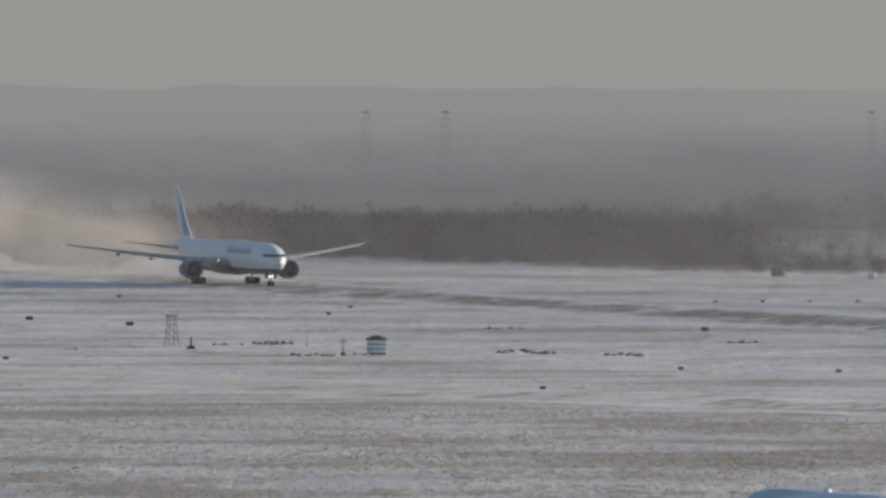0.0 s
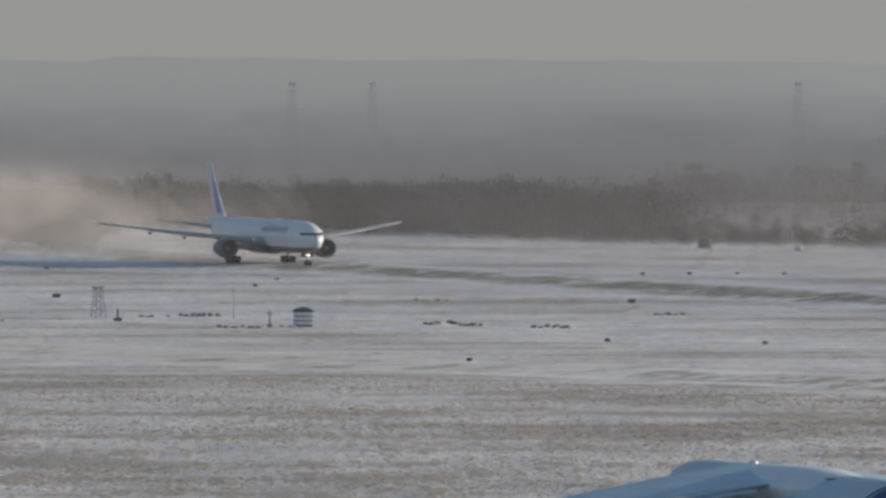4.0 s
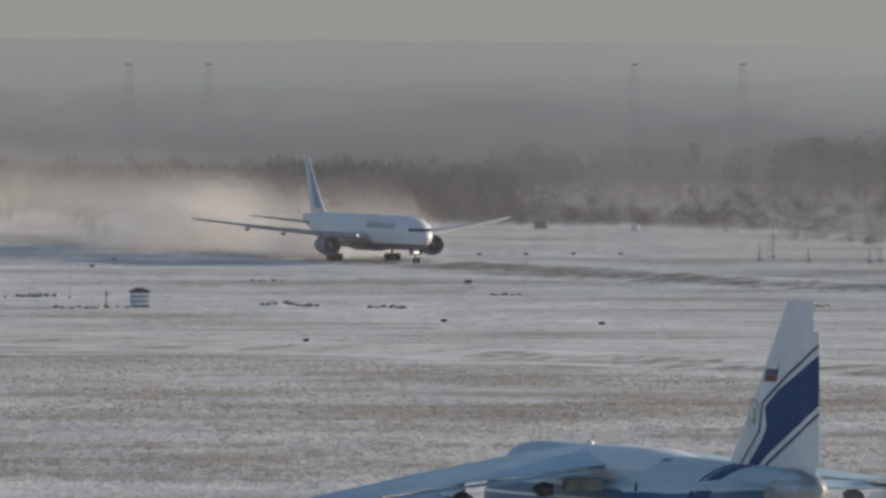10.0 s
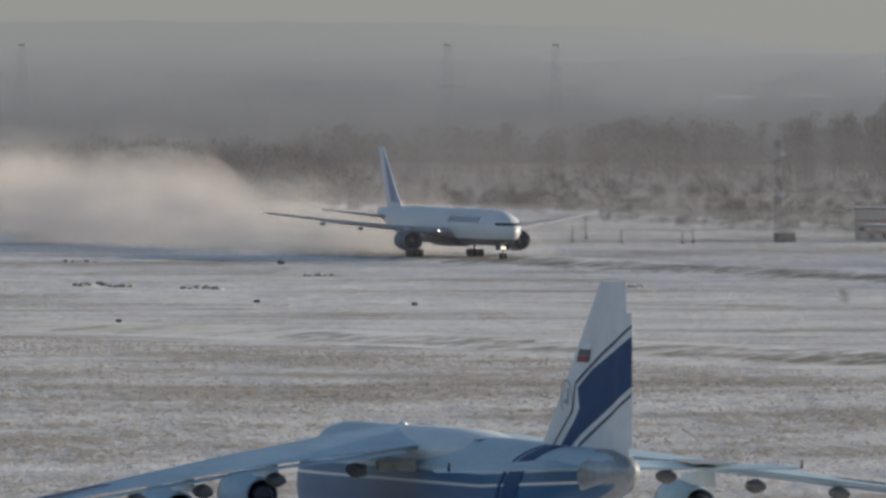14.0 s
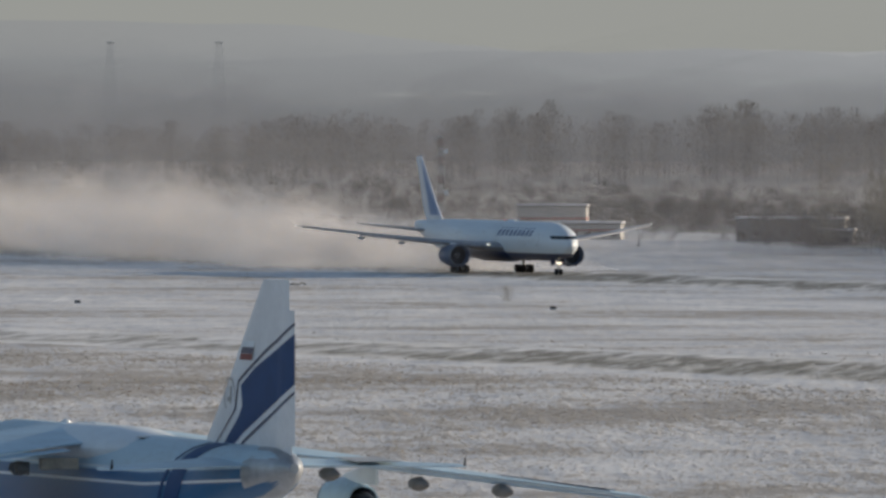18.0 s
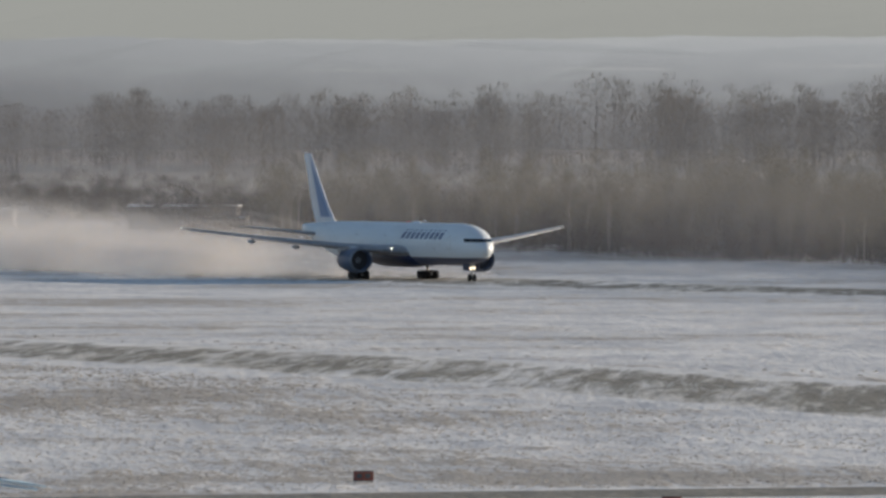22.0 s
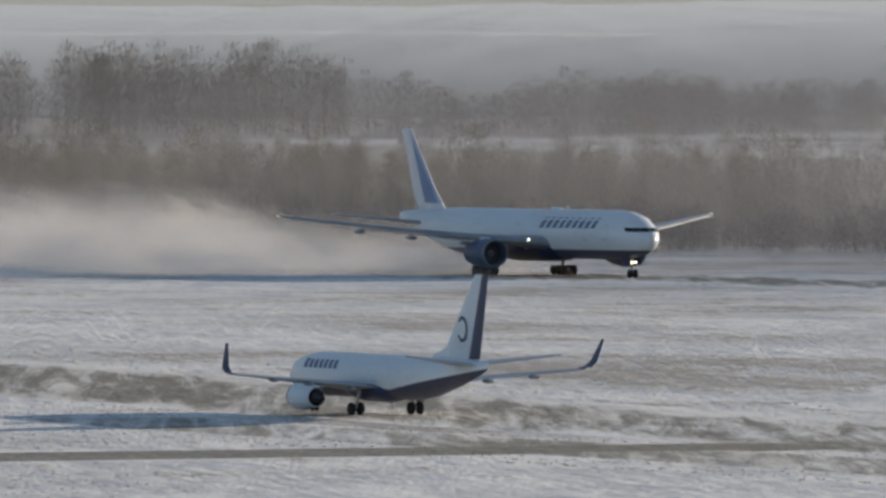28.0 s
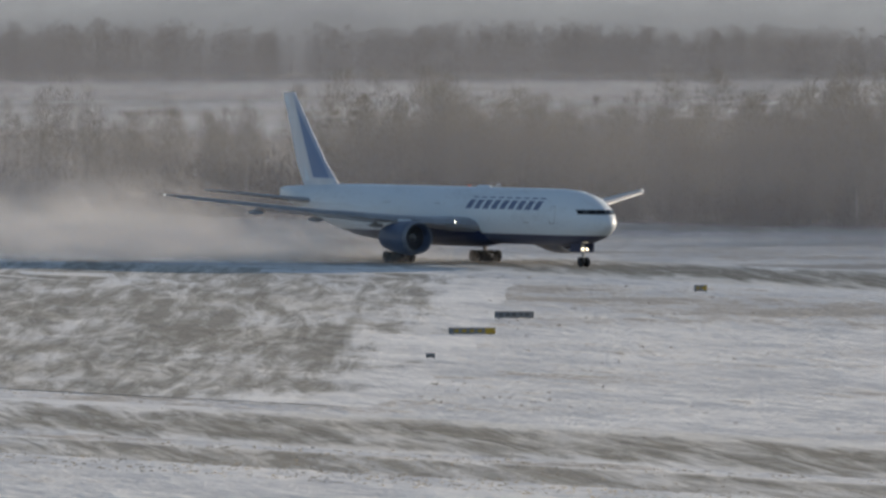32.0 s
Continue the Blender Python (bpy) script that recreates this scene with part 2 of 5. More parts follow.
def glow(name, col, power):
    m, nt, p = nodes(name, 0.4)
    p.inputs["Base Color"].default_value = (*col, 1)
    p.inputs["Emission Color"].default_value, p.inputs["Emission Strength"].default_value = (*col, 1), power
    return m


M_LAMP = glow("landing_lamp", (1.0, 0.93, 0.75), 4.5)
M_NAV = glow("position_lamp", (0.9, 0.9, 0.85), 0.8)
M_TAXILAMP = glow("taxi_lamp", (1.0, 0.85, 0.62), 3)
M_REDLAMP = glow("red_beacon", (0.6, 0.06, 0.03), 0.3)


# ---- mesh helpers ----
def mesh_of(name, bm, material, smooth=True):
    bmesh.ops.recalc_face_normals(bm, faces=bm.faces)
    me = bpy.data.meshes.new(name)
    bm.to_mesh(me)
    bm.free()
    if smooth:
        me.shade_smooth()
        me.set_sharp_from_angle(angle=radians(38))
    for m in (material if isinstance(material, (list, tuple)) else [material]):
        me.materials.append(m)
    return me


def part(name, bm, material, parent=None, label="", smooth=True, at=None):
    me = bm if isinstance(bm, bpy.types.Mesh) else mesh_of(name, bm, material, smooth)
    ob = new(name, me)
    if parent:
        ob.parent = parent
    if at is not None:
        ob.matrix_local = at
    if label:
        ob["label"] = label
    return ob


def loft(rings, caps=True, bm=None):
    bm = bm or bmesh.new()
    vs = [[bm.verts.new(p) for p in ring] for ring in rings]
    n = len(rings[0])
    for a, b in zip(vs, vs[1:]):
        for i in range(n):
            bm.faces.new((a[i], a[(i + 1) % n], b[(i + 1) % n], b[i]))
    if caps:
        bm.faces.new(vs[0][::-1])
        bm.faces.new(vs[-1])
    return bm


def box(size, at=(0, 0, 0), bm=None, bevel=0.0, m=None):
    bm = bm or bmesh.new()
    t = Matrix.Translation(at) @ (m or Matrix.Identity(4)) @ Matrix.Diagonal((*size, 1))
    made = bmesh.ops.create_cube(bm, size=1, matrix=t)
    if bevel:
        edges = list({e for v in made["verts"] for e in v.link_edges})
        bmesh.ops.bevel(bm, geom=edges, offset=bevel, segments=1, affect="EDGES")
    return bm


def rod(a, b, r0, r1=None, n=6, bm=None, caps=True):
    """A tapered bar from a to b."""
    a, b = Vector(a), Vector(b)
    r1 = r0 if r1 is None else r1
    q = (b - a).to_track_quat("Z", "Y").to_matrix()
    rings = [[c + q @ Vector((r * math.cos(k * math.tau / n), r * math.sin(k * math.tau / n), 0)) for k in range(n)] for c, r in ((a, r0), (b, r1))]
    return loft(rings, caps, bm)


def spin(profile, n=20, axis="x", bm=None, at=(0, 0, 0), caps=True):
    """Turns a profile of (along, radius) round an axis."""
    rings = []
    for a, r in profile:
        ring = []
        for k in range(n):
            c, s = r * math.cos(k * math.tau / n), r * math.sin(k * math.tau / n)
            p = {"x": (a, c, s), "y": (c, a, s), "z": (c, s, a)}[axis]
            ring.append(Vector(p) + Vector(at))
        rings.append(ring)
    return loft(rings, caps, bm)


# ---- ground ----
def strip(name, lines, material, lift, parent=None, skip=None):
    """A sheet over the field from lines of (s, d) points, laid on the ground's height."""
    bm = bmesh.new()
    rows = []
    for k, line in enumerate(lines):
        # the outer edges dip into the ground, so that no step shows
        rows.append([bm.verts.new((*field(s, d), rise(s) + (lift if 0 < k < len(lines) - 1 or lift <= 0 else -0.08))) for s, d in line])
    for a, b in zip(rows, rows[1:]):
        for i in range(len(a) - 1):
            bm.faces.new((a[i], a[i + 1], b[i + 1], b[i]))
    return part(name, bm, material, parent, smooth=True)


def steps(a, b, n):
    return [a + (b - a) * i / n for i in range(n + 1)]


S_LINE = steps(-4900, -3200, 12) + steps(-3100, -1100, 50) + steps(-1000, 4900, 12)
D_LINE = steps(-4900, -1200, 8) + steps(-1100, -200, 18) + steps(0, 4900, 10)
ground = strip("ground", [[(s, d) for s in S_LINE] for d in D_LINE], M_FIELD, 0.0)
tagged(ground, "wind-blown snow field with dry brown grass showing through", "ground", kind="structure")
runway = strip("runway", [[(s, d) for s in steps(-4200, -300, 100)] for d in steps(RUNWAY_D - 30, RUNWAY_D + 30, 4)], M_RUNWAY, 0.06)
tagged(runway, "snow-dusted grey runway with a swept middle", "runway", kind="structure")
taxiway = strip("taxiway", [[(s, d) for s in steps(-2350, -300, 60)] for d in steps(-646, -584, 4)], M_TAXI, 0.05)
tagged(taxiway, "grey taxiway half covered by drifted snow", "taxiway", kind="structure")
link_road = strip("road", [[(s, d) for d in steps(-600, -250, 30)] for s in (-1213, -1203, -1188, -1178)], M_ROAD, 0.04)
tagged(link_road, "narrow dark asphalt road swept through the snow", "road", kind="structure")
exit_way = strip("taxiway_exit", [[(-1190 - 350 * k ** 1.05 - w, -646.5 - 214 * k) for k in steps(0, 1, 16)] for w in (-48, -30, 30, 85, 130)], M_EXIT, 0.05)
junction = strip("taxiway_junction", [[(s, d) for s in steps(-1290, -900, 12)] for d in (-596, -584, -572, -556)], M_APRON, 0.03)
tagged(junction, "drifted asphalt where the road meets the taxiway", "taxiway", kind="structure")
tagged(exit_way, "curved taxiway exit under thin dirty snow", "taxiway", kind="structure")


# ---- aircraft ----
def ring(x, zc, ry, rz, n=28, square=1.0):
    pts = []
    for k in range(n):
        a = k * math.tau / n
        c, s = math.cos(a), math.sin(a)
        pts.append(Vector((x, ry * math.copysign(abs(c) ** square, c), zc + rz * math.copysign(abs(s) ** square, s))))
    return pts


AIRFOIL = ((0, 0), (0.03, 0.3), (0.12, 0.47), (0.3, 0.5), (0.6, 0.33), (1, 0.03), (1, -0.03), (0.6, -0.22), (0.3, -0.38), (0.1, -0.36), (0.02, -0.22))


def panel_wing(sections, x0, side=1, upright=False):
    """A lofted surface. Sections are (leading edge aft of the nose, span, height, chord, thickness)."""
    rings = []
    for xle, y, z, chord, thick in sections:
        r = []
        for u, v in AIRFOIL:
            r.append(Vector((x0 - xle - u * chord, v * thick if upright else y * side, z if upright else z + v * thick)))
        rings.append(r)
    return loft(rings)


def wheel(parent, r, w, at):
    """A tyre with its hub, axle along y."""
    t = part("tyre", spin([(-w / 2, r * 0.55), (-w / 2, r * 0.88), (-w * 0.3, r), (w * 0.3, r), (w / 2, r * 0.88), (w / 2, r * 0.55)], 18, "y"), M_TYRE, parent, at=Matrix.Translation(at))
    part("hub", spin([(-w * 0.47, r * 0.1), (-w * 0.44, r * 0.55), (w * 0.44, r * 0.55), (w * 0.47, r * 0.1)], 14, "y"), M_METAL, t)
    return t


def engine(parent, at, r, length, cowl, pylon_top, pylon_back):
    """A turbofan: cowl, lip, fan, spinner, core and pylon."""
    e = part("engine", spin([(0, r * 0.93), (-0.08 * length, r), (-0.35 * length, r * 1.04), (-0.75 * length, r * 0.9), (-length, r * 0.74), (-length, r * 0.66), (-0.5 * length, r * 0.7), (-0.25 * length, r * 0.78), (-0.06 * length, r * 0.8), (0, r * 0.86)], 28, caps=False), cowl, parent, at=Matrix.Translation(at))
    part("intake_lip", spin([(0.0, r * 0.84), (0.04 * length, r * 0.88), (0.04 * length, r * 0.93), (0.0, r * 0.97), (-0.05 * length, r * 1.005), (-0.05 * length, r * 0.8)], 28, caps=False), M_LIP, e, "dull metal intake lip")
    bm = spin([(-0.2 * length, r * 0.79), (-0.22 * length, r * 0.79)], 28)
    part("fan", bm, M_DARK, e)
    part("spinner", spin([(-0.06 * length, 0.01), (-0.12 * length, r * 0.14), (-0.195 * length, r * 0.25)], 14), M_STRUT, e)
    part("exhaust_core", spin([(-0.8 * length, r * 0.5), (-1.05 * length, r * 0.45), (-1.25 * length, r * 0.28), (-1.4 * length, 0.03)], 16), M_DARK, e)
    top = pylon_top - at[2]
    rings = [[Vector((x, y, z)) for y, z in ((-w, r * 0.8), (w, r * 0.8), (w, t), (-w, t))] for x, w, t in ((-0.25 * length, 0.06, r * 1.1), (-0.5 * length, 0.22, (r * 1.1 + top) / 2), (-length, 0.25, top), (-pylon_back, 0.08, top))]
    part("pylon", loft(rings), M_WHITE, e)
    return e


def canoe(parent, at, length, r, paint=None):
    part("flap_fairing", spin([(length * 0.5, 0.02), (length * 0.3, r * 0.7), (0, r), (-length * 0.3, r * 0.6), (-length * 0.5, 0.02)], 10), paint or M_WING, parent, at=Matrix.Translation(at))


def side_bars(parent, x0, first, last, z, tall, count, slant, material, skip=()):
    """Lettering of a brand, as plain slanted bars that follow the round side."""
    pitch = (last - first) / count
    for side in (-1, 1):
        for k in range(count):
            bm = bmesh.new()
            xa = x0 - (first + pitch * k)
            vs = []
            for u in (0.14, 0.78):
                for v in (-0.5, 0, 0.5):
                    zz = z + v * tall
                    y = math.sqrt(max(parent["radius"] ** 2 - (zz - parent["middle"]) ** 2, 0)) + 0.012
                    vs.append(bm.verts.new((xa - u * pitch + v * slant, side * y, zz)))
            bm.faces.new((vs[0], vs[1], vs[4], vs[3]))
            bm.faces.new((vs[1], vs[2], vs[5], vs[4]))
            ret = bmesh.ops.extrude_face_region(bm, geom=bm.faces[:])
            bmesh.ops.translate(bm, vec=(0, -side * 0.03, 0), verts=[e for e in ret["geom"] if isinstance(e, bmesh.types.BMVert)])
            part("lettering_bar", bm, material, parent, smooth=False)


M_TEXTBLUE = plain("lettering_blue", (0.13, 0.165, 0.28), 0.45, 0, 0.1, 1, 0.0)


M_COWL = plain("slate_blue_cowl", (0.085, 0.115, 0.19), 0.4, 0, 0.2, 0.6, 0.0)


def twin_jet():
    """The long wide-body that rolls along the runway. Its origin is on the ground under the nose wheels."""
    X0 = 5.9
    jet = new("airliner")
    tagged(jet, "long white twin-engine airliner with blue belly rolling along snowy runway", "airplane")
    st = ((0, 4.75, 0.06, 0.06), (0.35, 4.77, 0.7, 0.66), (1.1, 4.85, 1.35, 1.3), (2.4, 5.02, 2.0, 1.98), (4.4, 5.22, 2.62, 2.62), (7, 5.32, 2.97, 2.97), (10, 5.35, 3.1, 3.1), (22, 5.35, 3.1, 3.1), (36, 5.35, 3.1, 3.1), (50, 5.35, 3.1, 3.1), (55, 5.55, 2.93, 2.88), (60, 5.95, 2.5, 2.42), (65, 6.45, 1.82, 1.78), (70, 6.95, 1.02, 1.12), (73, 7.2, 0.36, 0.75), (73.9, 7.25, 0.12, 0.5))
    body = part("fuselage", loft([ring(X0 - x, zc, ry, rz) for x, zc, ry, rz in st]), M_BODY, jet)
    body["radius"], body["middle"] = 3.1, 5.35
    part("belly_fairing", loft([ring(X0 - x, 3.6, ry, rz, 20) for x, ry, rz in ((22, 0.3, 0.2), (24, 2.6, 1.3), (28, 3.3, 1.75), (38, 3.3, 1.75), (42, 2.6, 1.4), (45, 0.3, 0.2))]), M_NAVY, body)
    # flight deck windows lie on the nose's own curve
    def nose_at(y, z):
        lo, hi = 0.0, 9.0
        for _ in range(30):
            m = (lo + hi) / 2
            zc, ry, rz = (float(np.interp(m, [q[0] for q in st], [q[i] for q in st])) for i in (1, 2, 3))
            if (y / ry) ** 2 + ((z - zc) / rz) ** 2 > 1:
                lo = m
            else:
                hi = m
        return hi
    cuts = (0.015, 0.95, 0.97, 1.66, 1.68, 2.2)
    for side in (-1, 1):
        for ya, yb in zip(cuts[::2], cuts[1::2]):
            bm = bmesh.new()
            grid = []
            for u in range(4):
                yy = ya + (yb - ya) * u / 3
                grid.append([bm.verts.new((X0 - nose_at(yy, zz) + 0.03, side * (yy + 0.02), zz + 0.01)) for zz in (5.78, 6.03, 6.28)])
            for p, q in zip(grid, grid[1:]):
                for i in range(2):
                    bm.faces.new((p[i], p[i + 1], q[i + 1], q[i]))
            part("flight_deck_window", bm, M_GLASS, body)
    side_bars(body, X0, 26.6, 9.9, 6.8, 1.3, 9, 0.7, M_TEXTBLUE)
    # cabin doors as shallow raised outlines
    for xd in (7.6, 13.2, 33.2, 44.5, 57.0):
        for side in (-1, 1):
            bm = bmesh.new()
            rad = 3.1 if xd < 52 else 2.72
            mid = 5.35 if xd < 52 else 5.72
            for (ua, va, ub, vb) in ((-0.55, -0.9, -0.47, 1.0), (0.47, -0.9, 0.55, 1.0), (-0.47, 0.93, 0.47, 1.0), (-0.47, -0.9, 0.47, -0.83)):
                q = []
                for u, v in ((ua, va), (ub, va), (ub, vb), (ua, vb)):
                    zz = mid + 0.25 + v
                    q.append(bm.verts.new((X0 - xd + u, side * (math.sqrt(rad ** 2 - (zz - mid) ** 2) + 0.015), zz)))
                bm.faces.new(q)
            part("door_outline", bm, M_STRUT, body, smooth=False)
    wing_st = ((22.6, 1.6, 4.1, 16.5, 2.1), (26.6, 5.8, 4.55, 12.0, 1.35), (30.0, 10.6, 5.05, 8.5, 0.95), (37.2, 20.5, 6.25, 5.0, 0.5), (44.1, 29.6, 7.5, 2.1, 0.22), (45.5, 30.45, 7.6, 0.8, 0.08))
    for side in (1, -1):
        w = part("wing", panel_wing(wing_st, X0, side), M_WING, jet)
        slat = [(x - 0.35, y, z - 0.18, 0.75, 0.16) for x, y, z, c, t in wing_st[1:5]]
        part("slat", panel_wing(slat, X0, side), M_METAL, w, "bright bare-metal leading edge slat")
        flap = [(x + c - 0.4, y, z - 0.25, c * 0.16 + 0.5, 0.16) for x, y, z, c, t in wing_st[1:4]]
        part("flap", panel_wing(flap, X0, side), M_WING, w)
        for y, x, z in ((7.6, 38.6, 4.2), (14.2, 40.4, 4.9), (20.2, 43.0, 5.7)):
            canoe(w, (X0 - x, y * side, z - 0.1), 3.8, 0.3)
        engine(jet, (X0 - 25.4, 9.7 * side, 2.95), 1.82, 6.4, M_COWL, 5.0, 9.0)
        part("tailplane", panel_wing(((62.6, 0.8, 6.35, 6.8, 0.7), (70.6, 10.75, 7.6, 2.3, 0.2)), X0, side), M_WING, jet)
        part("landing_light", spin([(0.0, 0.3), (0.12, 0.26), (0.16, 0.05)], 12), M_LAMP, w, "bright landing light in the wing root", at=Matrix.Translation((X0 - 25.9, 4.6 * side, 4.5)))
        part("wingtip_light", spin([(0, 0.1), (0.15, 0.06)], 8), M_NAV, w, at=Matrix.Translation((X0 - 45.4, 30.42 * side, 7.6)))
        g = part("main_gear", rod((0, 0, 1.0), (0.1, -0.5 * side, 4.2), 0.24, 0.3, 10), M_STRUT, jet, at=Matrix.Translation((X0 - 37.1, 5.5 * side, 0)))
        part("bogie_beam", rod((1.55, 0, 0.72), (-1.55, 0, 0.72), 0.16, 0.16, 8), M_STRUT, g)
        part("drag_brace", rod((0.1, 0, 1.5), (2.0, -0.6 * side, 3.6), 0.1, 0.1, 6), M_STRUT, g)
        for dx in (1.45, 0, -1.45):
            for dy in (-0.7, 0.7):
                wheel(g, 0.66, 0.52, (dx, dy, 0.66))
        part("gear_door", box((1.9, 0.06, 1.5), (0, 0.75 * side, 2.6), bevel=0.02), M_NAVY, g)
    fin_st = ((60.2, 0, 8.0, 8.2, 0.9), (63.6, 0, 10.8, 6.6, 0.75), (70.6, 0, 18.5, 2.5, 0.3))
    m, nt, p = nodes("fin_paint", 0.4)
    c = nt.nodes.new("ShaderNodeTexCoord")
    s = nt.nodes.new("ShaderNodeSeparateXYZ")
    link(nt, c.outputs["Object"], s.inputs[0])
    # a blue wedge sweeps up from the fin's root and thins out behind a pale leading edge
    wedge = calc(nt, "ADD", s.outputs[0], calc(nt, "MULTIPLY", s.outputs[2], 0.505))
    rim = calc(nt, "ADD", s.outputs[0], calc(nt, "MULTIPLY", s.outputs[2], 0.99))
    blue = calc(nt, "MULTIPLY", ramp(nt, wedge, -55.9, -55.5), ramp(nt, s.outputs[2], 8.9, 9.1))
    blue = calc(nt, "MULTIPLY", blue, calc(nt, "SUBTRACT", 1.0, calc(nt, "MULTIPLY", ramp(nt, rim, -47.5, -47.1), 0.55)))
    streaks = texture(nt, 0.5, 3, 0.5, stretch=(1, 1, 0.3))
    link(nt, mixed(nt, blue, mixed(nt, ramp(nt, streaks, 0.3, 0.7), (0.68, 0.7, 0.73), (0.82, 0.82, 0.83)), (0.18, 0.27, 0.45)), p.inputs["Base Color"])
    fin = part("fin", panel_wing(fin_st, X0, 1, True), m, jet)
    part("rudder", panel_wing(((66.6, 0, 8.7, 2.3, 0.35), (71.9, 0, 18.2, 1.35, 0.14)), X0, 1, True), M_WHITE, fin)
    g = part("nose_gear", rod((0, 0, 0.6), (-0.2, 0, 3.0), 0.16, 0.2, 10), M_STRUT, jet)
    for dy in (-0.36, 0.36):
        wheel(g, 0.54, 0.36, (0, dy, 0.54))
    part("drag_brace", rod((0, 0, 1.3), (-1.6, 0, 2.6), 0.08, 0.08, 6), M_STRUT, g)
    for dy in (-0.26, 0.26):
        part("taxi_light", spin([(0.0, 0.14), (0.1, 0.12), (0.13, 0.03)], 10), M_TAXILAMP, g, "bright white taxi light", at=Matrix.Translation((0.25, dy, 1.95)))
        part("gear_door", box((2.2, 0.05, 1.0), (-0.3, 0.85 * (1 if dy > 0 else -1), 2.1), bevel=0.02), M_NAVY, g)
    part("antenna", loft([ring(X0 - x, z, 0.05, 0.06, 8) for x, z in ((24.0, 8.45), (24.3, 8.8), (24.8, 8.75), (25.2, 8.43))]), M_WHITE, body)
    part("radome_blister", loft([ring(X0 - x, 8.3, ry, rz, 12) for x, ry, rz in ((26, 0.05, 0.05), (26.8, 0.6, 0.36), (28.6, 0.6, 0.36), (29.6, 0.05, 0.05))]), M_WHITE, body)
    part("beacon", spin([(0, 0.12), (0.12, 0.1), (0.18, 0.02)], 10, "z"), M_REDLAMP, body, at=Matrix.Translation((X0 - 31, 0, 8.44)))
    return jet


def taxi_jet():
    """The smaller jet on the taxiway. Origin under the nose wheels."""
    X0 = 4.0
    jet = new("airliner")
    tagged(jet, "smaller white jet with navy belly and winglets taxiing away", "airplane")
    body_m = livery("white_over_navy_paint", WHITE, (0.035, 0.04, 0.085), 2.3, 0.13, -19.0)
    st = ((0, 2.95, 0.04, 0.04), (0.3, 2.97, 0.5, 0.48), (1.0, 3.05, 1.0, 0.98), (2.2, 3.2, 1.45, 1.45), (4.0, 3.3, 1.74, 1.78), (6.5, 3.35, 1.88, 1.95), (16, 3.35, 1.88, 1.95), (25.5, 3.35, 1.88, 1.95), (29, 3.55, 1.72, 1.74), (33, 3.95, 1.28, 1.3), (36.5, 4.35, 0.75, 0.86), (38.6, 4.6, 0.34, 0.5), (39.4, 4.7, 0.1, 0.25))
    body = part("fuselage", loft([ring(X0 - x, zc, ry, rz, 24) for x, zc, ry, rz in st]), body_m, jet)
    body["radius"], body["middle"] = 1.9, 3.35
    part("belly_fairing", loft([ring(X0 - x, 2.2, ry, rz, 18) for x, ry, rz in ((12, 0.2, 0.1), (13.5, 1.6, 0.85), (16, 2.0, 1.1), (20, 2.0, 1.1), (22, 1.6, 0.8), (23.5, 0.2, 0.1))]), M_NAVY, body)
    side_bars(body, X0, 12.4, 5.4, 4.3, 0.8, 7, 0.15, M_TEXTBLUE)
    wing_st = ((12.6, 1.0, 2.35, 8.2, 1.0), (15.6, 5.2, 2.75, 5.2, 0.6), (22.0, 16.6, 3.85, 1.75, 0.2))
    for side in (1, -1):
        w = part("wing", panel_wing(wing_st, X0, side), M_WING, jet)
        part("winglet", panel_wing(((22.0, 16.6, 3.85, 1.75, 0.2), (22.5, 17.2, 4.05, 1.6, 0.15), (23.1, 17.6, 4.55, 1.35, 0.1), (24.6, 17.95, 6.5, 0.55, 0.05)), X0, side), M_NAVY, w, "navy upswept winglet")
        part("wingtip_light", spin([(0.0, 0.06), (-0.2, 0.04)], 8), M_NAV, w, at=Matrix.Translation((X0 - 23.9, 17.0 * side, 4.0)))
        for y, x, z in ((4.2, 20.6, 2.25), (8.6, 21.4, 2.7), (12.4, 22.6, 3.1)):
            canoe(w, (X0 - x, y * side, z + 0.15), 2.6, 0.2)
        engine(jet, (X0 - 11.0, 4.85 * side, 1.5), 1.14, 3.9, M_WHITE, 2.75, 5.6)
        part("tailplane", panel_wing(((33.4, 0.6, 4.75, 4.4, 0.45), (37.9, 7.15, 5.55, 1.5, 0.14)), X0, side), M_WING, jet)
        g = part("main_gear", rod((0, 0, 0.5), (0, -0.35 * side, 2.2), 0.14, 0.17, 8), M_STRUT, jet, at=Matrix.Translation((X0 - 18.7, 2.86 * side, 0)))
        for dy in (-0.43, 0.43):
            wheel(g, 0.56, 0.4, (0, dy, 0.56))
    fin_st = ((27.0, 0, 4.9, 9.4, 0.3), (31.2, 0, 6.2, 6.0, 0.5), (36.9, 0, 12.5, 1.5, 0.2))
    fin = part("fin", panel_wing(fin_st, X0, 1, True), M_WHITE, jet)
    part("rudder", panel_wing(((35.7, 0, 5.2, 2.1, 0.36), (38.2, 0, 12.45, 1.25, 0.14)), X0, 1, True), M_NAVY, fin, "navy rudder")
    for side in (-1, 1):
        bm = bmesh.new()
        n = 22
        vs = []
        for k in range(n):
            a = radians(40 + 290 * k / (n - 1))
            for r in (0.72, 0.98):
                vs.append(bm.verts.new((X0 - 34.7 + r * math.cos(a), side * 0.24, 7.75 + 1.15 * r * math.sin(a))))
        for k in range(n - 1):
            bm.faces.new((vs[2 * k], vs[2 * k + 1], vs[2 * k + 3], vs[2 * k + 2]))
        part("fin_emblem", bm, M_NAVY, fin, "dark open ring emblem", smooth=False)
